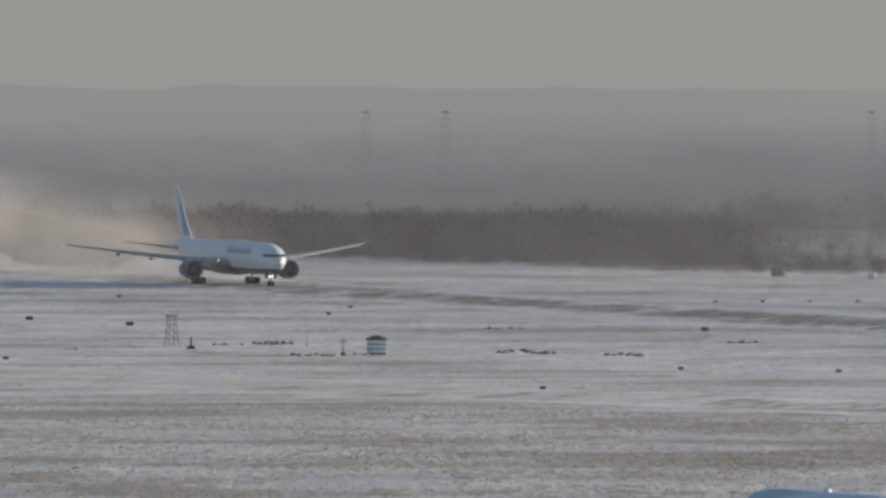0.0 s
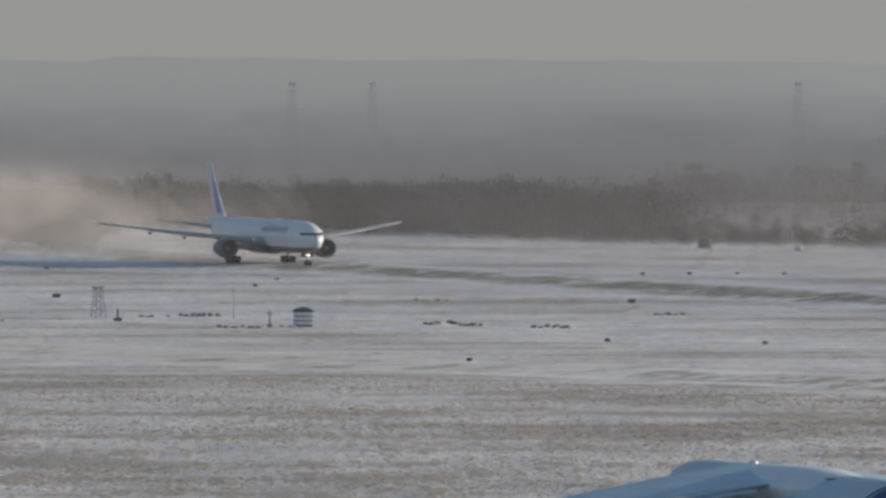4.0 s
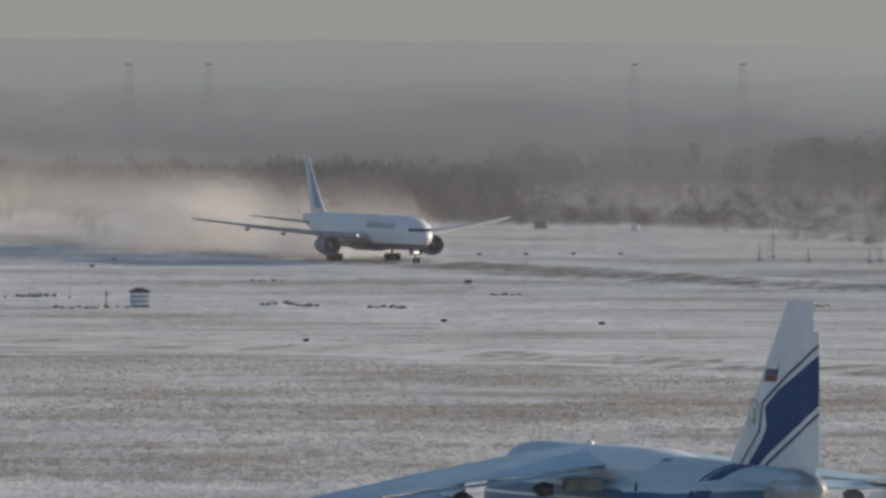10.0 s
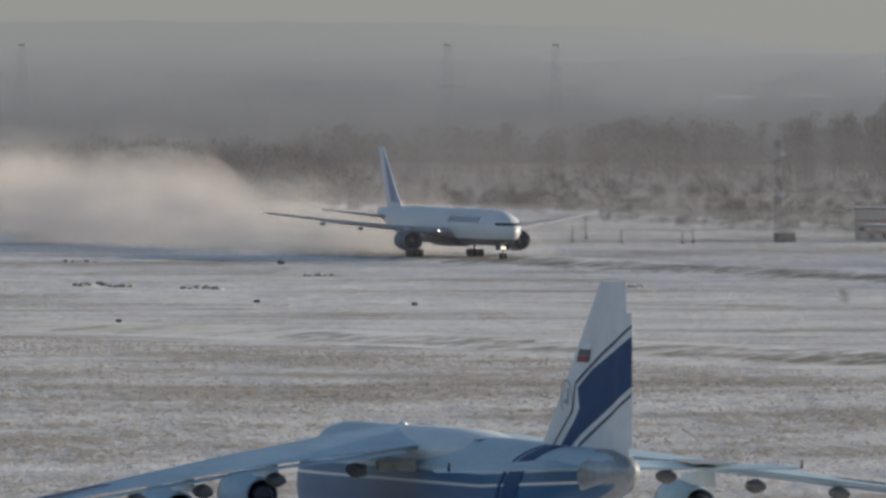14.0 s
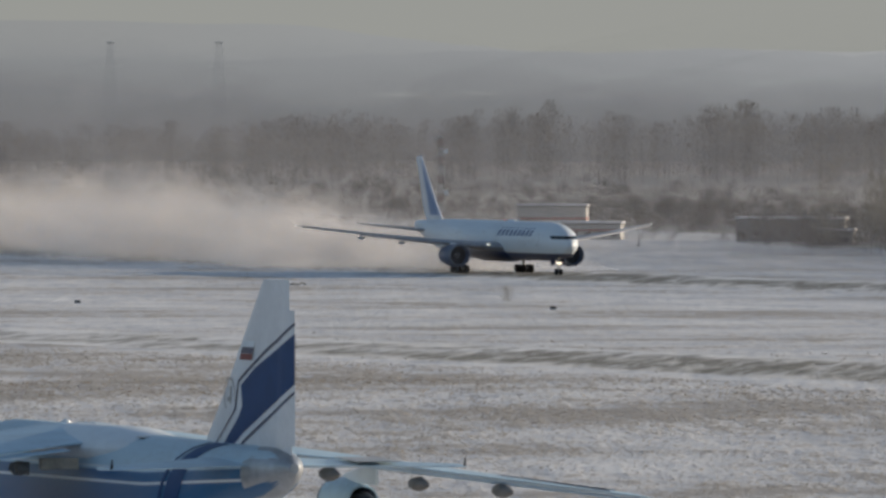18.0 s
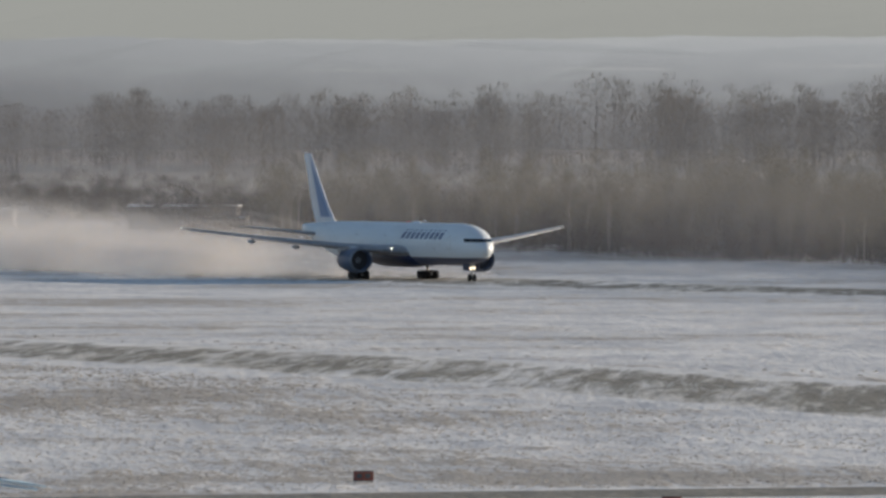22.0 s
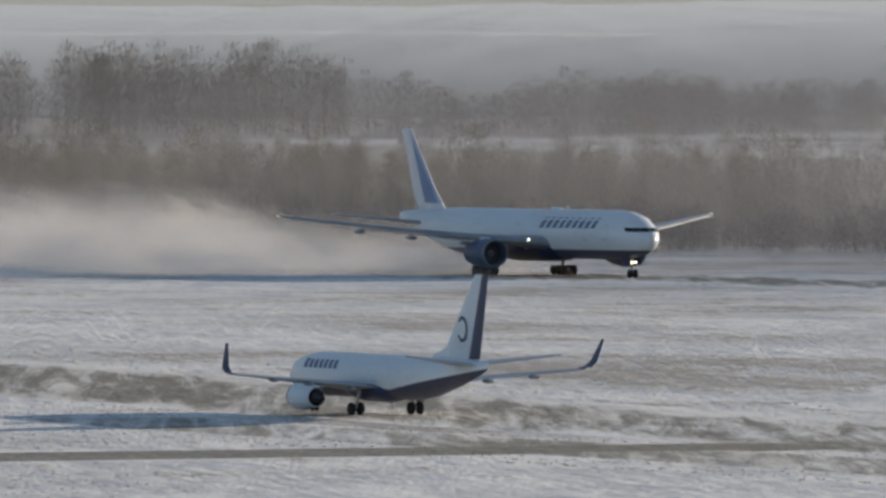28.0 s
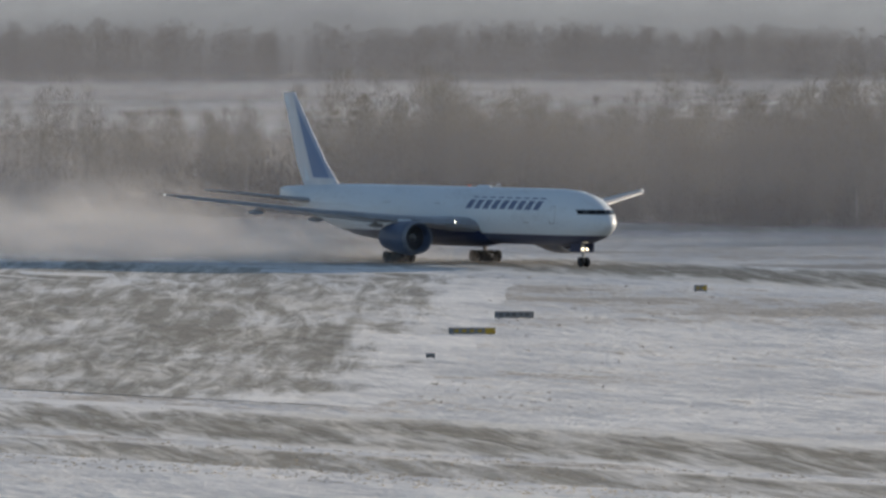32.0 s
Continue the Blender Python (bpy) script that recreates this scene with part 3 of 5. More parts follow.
    g = part("nose_gear", rod((0, 0, 0.4), (-0.1, 0, 1.9), 0.09, 0.11, 8), M_STRUT, jet)
    for dy in (-0.22, 0.22):
        wheel(g, 0.35, 0.22, (0, dy, 0.35))
    return jet


def freighter():
    """The parked heavy freighter with its drooping high wing. Origin under the nose gear."""
    X0 = 9.0
    jet = new("cargo_plane")
    tagged(jet, "huge parked white and blue freighter with drooping high wings", "airplane")
    # the white top is tinted with the blue of its shaded side
    body_m = livery("white_over_deep_blue_paint", (0.52, 0.67, 0.76), (0.02, 0.13, 0.3), 6.9, 0.04, -38.0, stripe=((6.0, 6.2), (7.05, 7.18)))
    st = ((0, 4.6, 0.1, 0.1), (0.6, 4.65, 1.3, 1.4), (1.6, 4.9, 2.1, 2.2), (3.6, 5.2, 2.8, 3.1), (7, 5.5, 3.4, 3.8), (12, 5.6, 3.6, 4.0), (17, 5.45, 3.6, 3.98), (28, 5.4, 3.6, 3.95), (44, 5.4, 3.6, 3.95), (50, 5.85, 3.4, 3.4), (56, 6.45, 2.9, 2.75), (62, 7.05, 2.2, 2.1), (66, 7.45, 1.55, 1.55), (68.3, 7.65, 0.9, 0.95), (69.1, 7.7, 0.3, 0.35))
    body = part("fuselage", loft([ring(X0 - x, zc, ry, rz, 32, 0.86) for x, zc, ry, rz in st]), body_m, jet)
    part("wing_fairing", loft([ring(X0 - x, 8.3, ry, rz, 20) for x, ry, rz in ((14, 0.4, 0.2), (17, 2.6, 1.2), (22, 3.6, 1.5), (34, 3.7, 1.5), (40, 2.6, 1.1), (46, 0.4, 0.2))]), M_WHITE, body)
    # the upper deck stands high and blunt before the wing
    part("upper_deck", loft([ring(X0 - x, zc, ry, rz, 28, 0.72) for x, zc, ry, rz in ((4.4, 6.5, 1.0, 1.2), (5.2, 6.8, 1.8, 2.2), (6.6, 6.95, 2.3, 2.6), (9, 7.0, 2.4, 2.74), (14, 7.0, 2.4, 2.74), (20, 6.95, 2.4, 2.65), (25, 6.8, 2.3, 2.3))]), body_m, body)
    part("beacon_dome", spin([(0, 0.35), (0.25, 0.3), (0.42, 0.05)], 12, "z"), M_WHITE, body, at=Matrix.Translation((X0 - 19.5, 0, 9.6)))
    for xh in (33.0, 41.0):
        part("roof_hatch", box((1.2, 0.9, 0.06), bevel=0.02), M_STRUT, body, at=Matrix.Translation((X0 - xh, 1.3, 9.2 if xh < 42 else 9.2)))
    part("tail_cone", loft([ring(X0 - x, zc, ry, rz, 28) for x, zc, ry, rz in ((63.6, 7.2, 2.02, 1.94), (64.4, 7.3, 1.9, 1.83), (66, 7.45, 1.62, 1.6), (68.3, 7.65, 0.96, 1.0), (69.2, 7.7, 0.32, 0.37))]), M_TAILCONE, body, "bare metal tail cone")
    # the broad tail stripe runs on down the rear body
    for x0, x1, name in ((55.4, 58.0, "body_stripe"), (54.3, 54.75, "body_line")):
        for side in (1, -1):
            rows = []
            for k in range(13):
                a = radians(74 - 9.5 * k)
                row = []
                for x in (x0 - 0.5 * k, x1 - 0.5 * k):
                    zc, ry, rz = (float(np.interp(x, [q[0] for q in st], [q[i] for q in st])) for i in (1, 2, 3))
                    row.append(Vector((X0 - x, side * ry * 1.015 * abs(math.cos(a)) ** 0.86, zc + rz * 1.015 * math.copysign(abs(math.sin(a)) ** 0.86, math.sin(a)))))
                rows.append([row[0], row[1], row[1] * 0.995, row[0] * 0.995])
            part(name, loft(rows), M_BLUE, body, "deep-blue stripe round the rear body")
    # the belly bulges over the main gear
    for side in (1, -1):
        part("gear_fairing", loft([ring(X0 - x, 3.2, ry, rz, 16) for x, ry, rz in ((22, 0.2, 0.2), (26, 1.2, 1.4), (40, 1.3, 1.5), (45, 0.2, 0.2))]), M_BLUE, body, at=Matrix.Translation((0, 3.2 * side, 0)))
        wing_st = ((16.6, 1.2, 8.85, 17.0, 1.9), (19.5, 5.0, 8.5, 14.6, 1.7), (26.2, 16.0, 7.3, 9.2, 1.05), (38.4, 35.6, 4.7, 3.8, 0.35), (39.6, 36.65, 4.5, 2.3, 0.15))
        w = part("wing", panel_wing(wing_st, X0, side), M_SHADEWHITE, jet)
        flap = [(x + c - 0.7, y, z - 0.35, c * 0.13 + 0.5, 0.22) for x, y, z, c, t in wing_st[1:4]]
        part("flap", panel_wing(flap, X0, side), M_SHADEWHITE, w)
        for y, x, z in ((8.2, 33.8, 6.9), (14.5, 35.0, 6.3), (20.5, 37.0, 5.6), (26.0, 39.2, 5.1)):
            canoe(w, (X0 - x, y * side, z), 4.4, 0.55, M_SOOTGAP)
        engine(w, (X0 - 17.8, 11.8 * side, 4.9), 1.6, 5.6, M_SHADEWHITE, 7.3, 9.0)
        engine(w, (X0 - 22.6, 19.4 * side, 4.1), 1.6, 5.6, M_SHADEWHITE, 6.5, 8.6)
        part("flap_bay", box((0.5, 2.8, 0.8), (X0 - 34.2, 5.4 * side, 7.2), bevel=0.05), M_BAY, w, "open cream-coloured bay at the wing root")
        # a dark box stands in for the shaded cavity beside the bay
        part("flap_gap", box((0.7, 1.1, 0.9), (X0 - 34.2, 8.2 * side, 6.9), bevel=0.08), M_SOOTGAP, w, "dark box for the shaded gap at the wing root")
        # registration as a plain bar near the tip
        rings = []
        for u, y, z, x in ((0, 27.0, 6.12, 34.6), (1, 34.0, 5.12, 38.6)):
            rings.append([Vector((X0 - x, y * side, z)), Vector((X0 - x - 1.9, y * side, z - 0.02)), Vector((X0 - x - 1.9, y * side, z + 0.02)), Vector((X0 - x, y * side, z + 0.04))])
        part("registration_bar", loft(rings), M_BLUE, w, "plain blue bar on the wing", smooth=False)
        tp = part("tailplane", panel_wing(((55.6, 1.4, 7.8, 8.6, 0.9), (65.0, 12.9, 7.7, 3.6, 0.3)), X0, side), M_SHADEWHITE, jet)
        part("tip_light_mast", rod((X0 - 68.0, 12.8 * side, 7.7), (X0 - 68.1, 12.8 * side, 8.35), 0.12, 0.05, 6), M_DARK, tp)
        if side < 0:
            bm = loft([[Vector((X0 - x, -y, z)) for x, z in ((61.6, 8.26), (66.2, 8.06), (66.2, 8.02), (61.6, 8.22))] for y in (5.6, 8.8)])
            part("wear_patch", bm, M_STRUT, tp, "darker worn patch", smooth=False)
        for k in range(5):
            g = part("main_gear", rod((0, 0, 0.5), (0, -0.2 * side, 2.4), 0.16, 0.2, 8), M_STRUT, jet, at=Matrix.Translation((X0 - 28.2 - 2.0 * k, 3.3 * side, 0)))
            for dy in (-0.42, 0.42):
                wheel(g, 0.63, 0.5, (0, dy, 0.63))
        g = part("nose_gear", rod((0, 0, 0.5), (-0.1, 0, 2.4), 0.14, 0.18, 8), M_STRUT, jet, at=Matrix.Translation((0, 1.5 * side, 0)))
        for dy in (-0.35, 0.35):
            wheel(g, 0.56, 0.4, (0, dy, 0.56))
    fin_st = ((50.4, 0, 8.6, 18.2, 1.25), (51.6, 0, 9.8, 17.0, 1.15), (55.2, 0, 13.0, 13.2, 0.95), (63.0, 0, 20.6, 5.0, 0.45))
    fin = part("fin", panel_wing(fin_st, X0, 1, True), M_FINWHITE, jet)
    part("rudder", panel_wing(((65.2, 0, 9.2, 4.1, 0.42), (66.8, 0, 18.5, 2.4, 0.22)), X0, 1, True), M_FINWHITE, fin)

    def half_fin(x, z):
        """Half the thickness of fin and rudder at a place on its side."""
        best = 0.0
        for sections in (fin_st, ((65.2, 0, 9.2, 4.1, 0.42), (66.8, 0, 18.5, 2.4, 0.22))):
            le, chord, thick = (float(np.interp(z, [q[2] for q in sections], [q[i] for q in sections])) for i in (0, 3, 4))
            u = (x - le) / chord
            if 0 <= u <= 1:
                best = max(best, thick * float(np.interp(u, [q[0] for q in AIRFOIL[:6]], [q[1] for q in AIRFOIL[:6]])), thick * float(np.interp(u, [0, 0.02, 0.1, 0.3, 0.6, 1], [0, 0.22, 0.36, 0.38, 0.22, 0.03])))
        return best

    def fin_plate(name, pts, mat, out, label=""):
        for side in (-1, 1):
            bm = bmesh.new()
            bm.faces.new([bm.verts.new((X0 - x, 0, z)) for x, z in pts])
            # cut up, so that the paint follows the fin's curve
            for x in range(54, 70):
                bmesh.ops.bisect_plane(bm, geom=bm.verts[:] + bm.edges[:] + bm.faces[:], plane_co=(X0 - x, 0, 0), plane_no=(1, 0, 0))
            for z in range(9, 18, 2):
                bmesh.ops.bisect_plane(bm, geom=bm.verts[:] + bm.edges[:] + bm.faces[:], plane_co=(0, 0, z), plane_no=(0, 0, 1))
            for v in bm.verts:
                v.co.y = side * (half_fin(X0 - v.co.x, v.co.z) + out)
            part(name, bm, mat, fin, label, smooth=False)

    fin_plate("fin_stripe", ((69.25, 16.9), (69.25, 13.45), (59.65, 9.9), (57.6, 8.9), (55.7, 8.9), (58.7, 10.9), (59.6, 11.8), (59.3, 13.2), (61.8, 14.4)), M_BLUE, 0.03, "broad deep-blue stripe with a kink")
    fin_plate("fin_line", ((69.25, 17.7), (69.25, 17.48), (63.9, 15.5), (58.9, 13.4), (58.4, 11.5), (54.2, 8.9), (53.85, 8.9), (58.05, 11.52), (58.6, 13.55), (63.8, 15.72)), M_NAVY, 0.03)
    fin_plate("fin_line", ((69.25, 13.0), (69.25, 12.78), (60.0, 9.25), (59.3, 8.9), (58.8, 8.9), (59.8, 9.45)), M_NAVY, 0.03)
    for k, col in enumerate((M_WHITE, M_NAVY, M_REDPAINT)):
        fin_plate("flag_band", ((59.5 - 0.2 * k, 16.3 - 0.45 * k), (62.0 - 0.2 * k, 16.3 - 0.45 * k), (61.8 - 0.2 * k, 15.87 - 0.45 * k), (59.3 - 0.2 * k, 15.87 - 0.45 * k)), col, 0.05)
    for side in (-1, 1):
        bm = bmesh.new()
        n = 26
        vs = [bm.verts.new((X0 - 56.9 + r * 1.2 * math.cos(k * math.tau / n), side * 0.5, 12.5 + r * 1.25 * math.sin(k * math.tau / n))) for k in range(n) for r in (0.86, 1.0)]
        for k in range(n):
            a, b = 2 * k, 2 * ((k + 1) % n)
            bm.faces.new((vs[a], vs[a + 1], vs[b + 1], vs[b]))
        part("fin_emblem", bm, M_STRUT, fin, "grey ring emblem", smooth=False)
        part("emblem_bar", box((0.28, 0.05, 1.2), (X0 - 57.15, side * 0.5, 12.5), bevel=0.01), M_STRUT, fin, smooth=False)
        part("emblem_bar", box((0.5, 0.05, 0.3), (X0 - 56.7, side * 0.5, 12.2), bevel=0.01), M_STRUT, fin, smooth=False)
    return jet


# white paint, the blue of open shade put into its colour
M_SHADEWHITE = plain("shaded_white_paint", (0.46, 0.62, 0.73), 0.4, 0, 0.15, 0.25, 0.0)
# soot brown for the fairings, and the painted darkness of the wing-root gap
M_SOOTGAP = plain("soot_and_gap_paint", (0.2, 0.185, 0.17), 0.6, 0, 0.3, 0.8, 0.0)
M_BAY = plain("cream_primer", (0.42, 0.38, 0.31), 0.6, 0, 0.35, 1.2, 0.0)
M_TAILCONE = plain("tail_cone_metal", (0.42, 0.44, 0.46), 0.35, 0.6, 0.2, 0.6, 0.0)
M_FINWHITE = plain("fin_white_paint", (0.8, 0.81, 0.82), 0.4, 0, 0.08, 0.25, 0.0)
M_REDPAINT = plain("red_paint", (0.22, 0.05, 0.045), 0.5, 0, 0.15, 1, 0.0)

airliner = twin_jet()
taxi = taxi_jet()
cargo = freighter()
cargo.matrix_basis = pose(24.3, 1176.5, rise(-1118) + 0.0, 0, 0, 90 + 17)


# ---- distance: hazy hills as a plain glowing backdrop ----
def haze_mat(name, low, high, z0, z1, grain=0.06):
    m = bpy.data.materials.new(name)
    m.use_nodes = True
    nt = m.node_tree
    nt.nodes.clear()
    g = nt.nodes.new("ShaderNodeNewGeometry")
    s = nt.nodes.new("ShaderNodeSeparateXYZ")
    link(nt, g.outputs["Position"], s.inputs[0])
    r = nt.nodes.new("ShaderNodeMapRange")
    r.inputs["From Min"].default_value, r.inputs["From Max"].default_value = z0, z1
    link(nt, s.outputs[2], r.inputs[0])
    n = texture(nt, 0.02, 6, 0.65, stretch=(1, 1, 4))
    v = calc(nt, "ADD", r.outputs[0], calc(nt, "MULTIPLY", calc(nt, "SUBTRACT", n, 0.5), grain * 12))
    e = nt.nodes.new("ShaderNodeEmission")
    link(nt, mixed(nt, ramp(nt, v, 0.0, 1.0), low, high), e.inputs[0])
    # haze is painted into the glow, brighter towards the sun
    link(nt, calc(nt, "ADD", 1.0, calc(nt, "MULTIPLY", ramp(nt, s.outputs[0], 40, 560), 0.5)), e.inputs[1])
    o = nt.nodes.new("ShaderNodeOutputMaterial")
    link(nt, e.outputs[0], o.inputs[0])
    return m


def ridge(name, dist, tops, rough, seed, material, label):
    """A long hill front round the eye, from bearing -12 to 30; tops are (bearing, height)."""
    bm = bmesh.new()
    n = 420
    upper, lower = [], []
    for i in range(n + 1):
        b = -12 + 42 * i / n
        h = float(np.interp(b, [t[0] for t in tops], [t[1] for t in tops]))
        h += rough * (noise.fractal(Vector((b * 2.2, seed, 0)), 0.9, 2.0, 5) * 0.7 + noise.noise(Vector((b * 26, seed, 1))) * 0.25)
        x, y = dist * math.sin(radians(b)), dist * math.cos(radians(b))
        upper.append(bm.verts.new((x, y, h)))
        lower.append(bm.verts.new((x, y, -3)))
    for i in range(n):
        bm.faces.new((lower[i], lower[i + 1], upper[i + 1], upper[i]))
    ob = part(name, bm, material, smooth=False)
    return tagged(ob, label, "hills", kind="structure")


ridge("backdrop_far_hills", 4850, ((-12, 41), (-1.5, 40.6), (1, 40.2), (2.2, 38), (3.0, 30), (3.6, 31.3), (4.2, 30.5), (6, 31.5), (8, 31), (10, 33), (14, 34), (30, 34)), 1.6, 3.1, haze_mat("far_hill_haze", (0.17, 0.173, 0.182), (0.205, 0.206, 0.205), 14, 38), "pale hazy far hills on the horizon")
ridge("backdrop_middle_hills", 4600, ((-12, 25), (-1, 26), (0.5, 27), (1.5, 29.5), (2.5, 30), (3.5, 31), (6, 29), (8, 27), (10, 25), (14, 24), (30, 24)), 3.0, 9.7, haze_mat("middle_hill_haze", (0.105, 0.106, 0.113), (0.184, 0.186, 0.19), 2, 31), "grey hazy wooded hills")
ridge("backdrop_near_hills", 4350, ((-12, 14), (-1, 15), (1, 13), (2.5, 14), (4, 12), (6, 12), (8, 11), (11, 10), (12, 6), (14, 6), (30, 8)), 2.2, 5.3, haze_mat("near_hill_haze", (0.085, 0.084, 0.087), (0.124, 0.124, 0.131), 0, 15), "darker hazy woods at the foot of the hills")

# the snowfields glow too, in pale tones of the same haze
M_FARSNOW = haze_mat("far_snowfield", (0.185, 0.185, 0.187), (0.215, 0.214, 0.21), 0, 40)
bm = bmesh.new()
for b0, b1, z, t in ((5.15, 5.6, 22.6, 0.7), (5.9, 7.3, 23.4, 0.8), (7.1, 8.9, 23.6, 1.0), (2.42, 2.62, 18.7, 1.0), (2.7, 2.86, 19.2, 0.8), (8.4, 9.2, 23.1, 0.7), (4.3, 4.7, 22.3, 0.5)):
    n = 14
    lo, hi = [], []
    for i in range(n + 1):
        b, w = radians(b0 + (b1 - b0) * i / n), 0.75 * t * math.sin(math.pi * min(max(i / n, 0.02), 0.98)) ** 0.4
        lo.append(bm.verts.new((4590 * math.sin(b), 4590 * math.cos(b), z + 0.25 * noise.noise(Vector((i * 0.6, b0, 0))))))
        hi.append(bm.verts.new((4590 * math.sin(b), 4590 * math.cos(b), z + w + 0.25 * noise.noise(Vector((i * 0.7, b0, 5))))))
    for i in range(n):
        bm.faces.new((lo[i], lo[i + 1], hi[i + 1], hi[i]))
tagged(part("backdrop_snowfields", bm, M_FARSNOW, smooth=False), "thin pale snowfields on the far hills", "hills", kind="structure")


# ---- woods ----
def bark_mat(name, col, var=0.35, scale=1.2):
    m, nt, p = nodes(name, 0.9)
    i = nt.nodes.new("ShaderNodeObjectInfo")
    v = calc(nt, "ADD", calc(nt, "MULTIPLY", texture(nt, scale, 4), 0.6), calc(nt, "MULTIPLY", i.outputs["Random"], 0.4))
    lo, hi = tuple(c * (1 - var) for c in col), tuple(min(1, c * (1 + var)) for c in col)
    link(nt, mixed(nt, ramp(nt, v, 0.2, 0.8), lo, hi), p.inputs["Base Color"])
    return m


def twig_mat(name, col, var, scale):
    """Fine bare twigs: matt, and letting a share of the light through."""
    m, nt, p = nodes(name, 0.95)
    p.inputs["Specular IOR Level"].default_value = 0.1
    g = nt.nodes.new("ShaderNodeNewGeometry")
    v = calc(nt, "ADD", calc(nt, "MULTIPLY", texture(nt, scale, 4, coord="Object"), 0.75), calc(nt, "MULTIPLY", g.outputs["Random Per Island"], 0.25))
    lo, hi = tuple(c * (1 - var) for c in col), tuple(min(1, c * (1 + var)) for c in col)
    c = mixed(nt, ramp(nt, v, 0.25, 0.75), lo, hi)
    link(nt, c, p.inputs["Base Color"])
    t, mix = nt.nodes.new("ShaderNodeBsdfTranslucent"), nt.nodes.new("ShaderNodeMixShader")
    mix.inputs[0].default_value = 0.5
    link(nt, c, t.inputs[0])
    link(nt, p.outputs[0], mix.inputs[1])
    link(nt, t.outputs[0], mix.inputs[2])
    link(nt, mix.outputs[0], nt.nodes["Material Output"].inputs[0])
    return m


M_BIRCH, M_BARK = bark_mat("birch_bark", (0.36, 0.34, 0.31)), bark_mat("grey_bark", (0.24, 0.215, 0.19))
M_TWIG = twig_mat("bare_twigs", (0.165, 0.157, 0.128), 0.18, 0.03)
# dark scrub twigs, with the shade at the wood's foot put into their colour
M_SHRUB = twig_mat("shrub_twigs", (0.048, 0.046, 0.044), 0.2, 0.04)
# greyer than the near twigs, distance haze put into the base colour
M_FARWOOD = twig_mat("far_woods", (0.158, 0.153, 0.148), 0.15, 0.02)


def tree_arrays(rng, tall, spread, limbs, twigs, base=0.3, slim=1.0, broad=1.0):
    """Vertices and faces of a bare tree: its stem with limbs, and its fine twigs."""
    sv, sf, tv, tf = [], [], [], []

    def bar(a, b, r0, r1, v, f, n=4):
        a, b = np.array(a), np.array(b)
        k = b - a
        u = np.cross(k, (0.3, 0.9, 0.2))
        u /= np.linalg.norm(u) + 1e-9
        w = np.cross(k, u)
        w /= np.linalg.norm(w) + 1e-9
        s = len(v)
        for c, r in ((a, r0), (b, r1)):
            for j in range(n):
                t = math.tau * j / n
                v.append(c + r * (math.cos(t) * u + math.sin(t) * w))
        for j in range(n):
            f.append((s + j, s + (j + 1) % n, s + n + (j + 1) % n, s + n + j))

    pts = [np.array((0.0, 0.0, -0.3))]
    for k in range(1, 6):
        pts.append(np.array((rng.uniform(-0.25, 0.25) * k * 0.4, rng.uniform(-0.25, 0.25) * k * 0.4, tall * k / 5)))
    rad = [tall * 0.011 * slim * (1 - 0.17 * k) for k in range(6)]
    for k in range(5):
        bar(pts[k], pts[k + 1], rad[k], rad[k + 1], sv, sf, 5)
    for k in range(limbs):
        h = base + (0.92 - base) * (k + rng.random()) / limbs
        i = min(int(h * 5), 4)
        o = pts[i] + (pts[i + 1] - pts[i]) * (h * 5 - i)
        a = rng.uniform(0, math.tau)
        reach = spread * (1.0 - 0.6 * abs(h - base) / (1 - base)) * rng.uniform(0.5, 0.9)
        e = o + np.array((math.cos(a) * reach, math.sin(a) * reach, reach * rng.uniform(0.6, 1.4)))
        e[2] = min(e[2], tall * 0.98)
        bar(o, e, rad[i] * 0.24, 0.012, sv, sf, 3)
    # a crown of fine sprays, wide in its middle and thinning out at its rim
    lobes = [(rng.uniform(0, math.tau), rng.uniform(0.1, 0.95), rng.uniform(0.75, 1.3)) for _ in range(7)]
    for k in range(twigs):
        u = rng.betavariate(1.35, 1.2)
        wide = spread * math.sin(math.pi * (0.16 + 0.8 * u)) ** 0.7
        a = rng.uniform(0, math.tau)
        bulge = 1.0
        for la, lu, ls in lobes:
            bulge *= 1 + (ls - 1) * math.exp(-((u - lu) / 0.16) ** 2) * max(math.cos(a - la), 0)
        r = wide * bulge * rng.random() ** 0.6
        i = min(int((base + (1 - base) * u) * 5), 4)
        p = np.array((pts[i][0] + r * math.cos(a), pts[i][1] + r * math.sin(a), tall * (base + (1.0 - base) * u) - 0.12 * r))
        q = p + np.array((math.cos(a) * 0.3 + rng.gauss(0, 0.4), math.sin(a) * 0.3 + rng.gauss(0, 0.4), rng.gauss(0.4, 0.45))) * (0.25 + 0.16 * spread)
        a = rng.uniform(0, math.tau)
        w = np.array((math.cos(a), math.sin(a), 0)) * rng.uniform(0.010, 0.022) * broad
        n = len(tv)
        tv.extend((p - w, p + w, q))
        tf.append((n, n + 1, n + 2))
    return np.array(sv), sf, np.array(tv), tf


def raw_mesh(name, v, f, material):
    me = bpy.data.meshes.new(name)
    me.from_pydata([tuple(p) for p in v], [], f)
    for m in (material if isinstance(material, (list, tuple)) else [material]):
        me.materials.append(m)
    return me


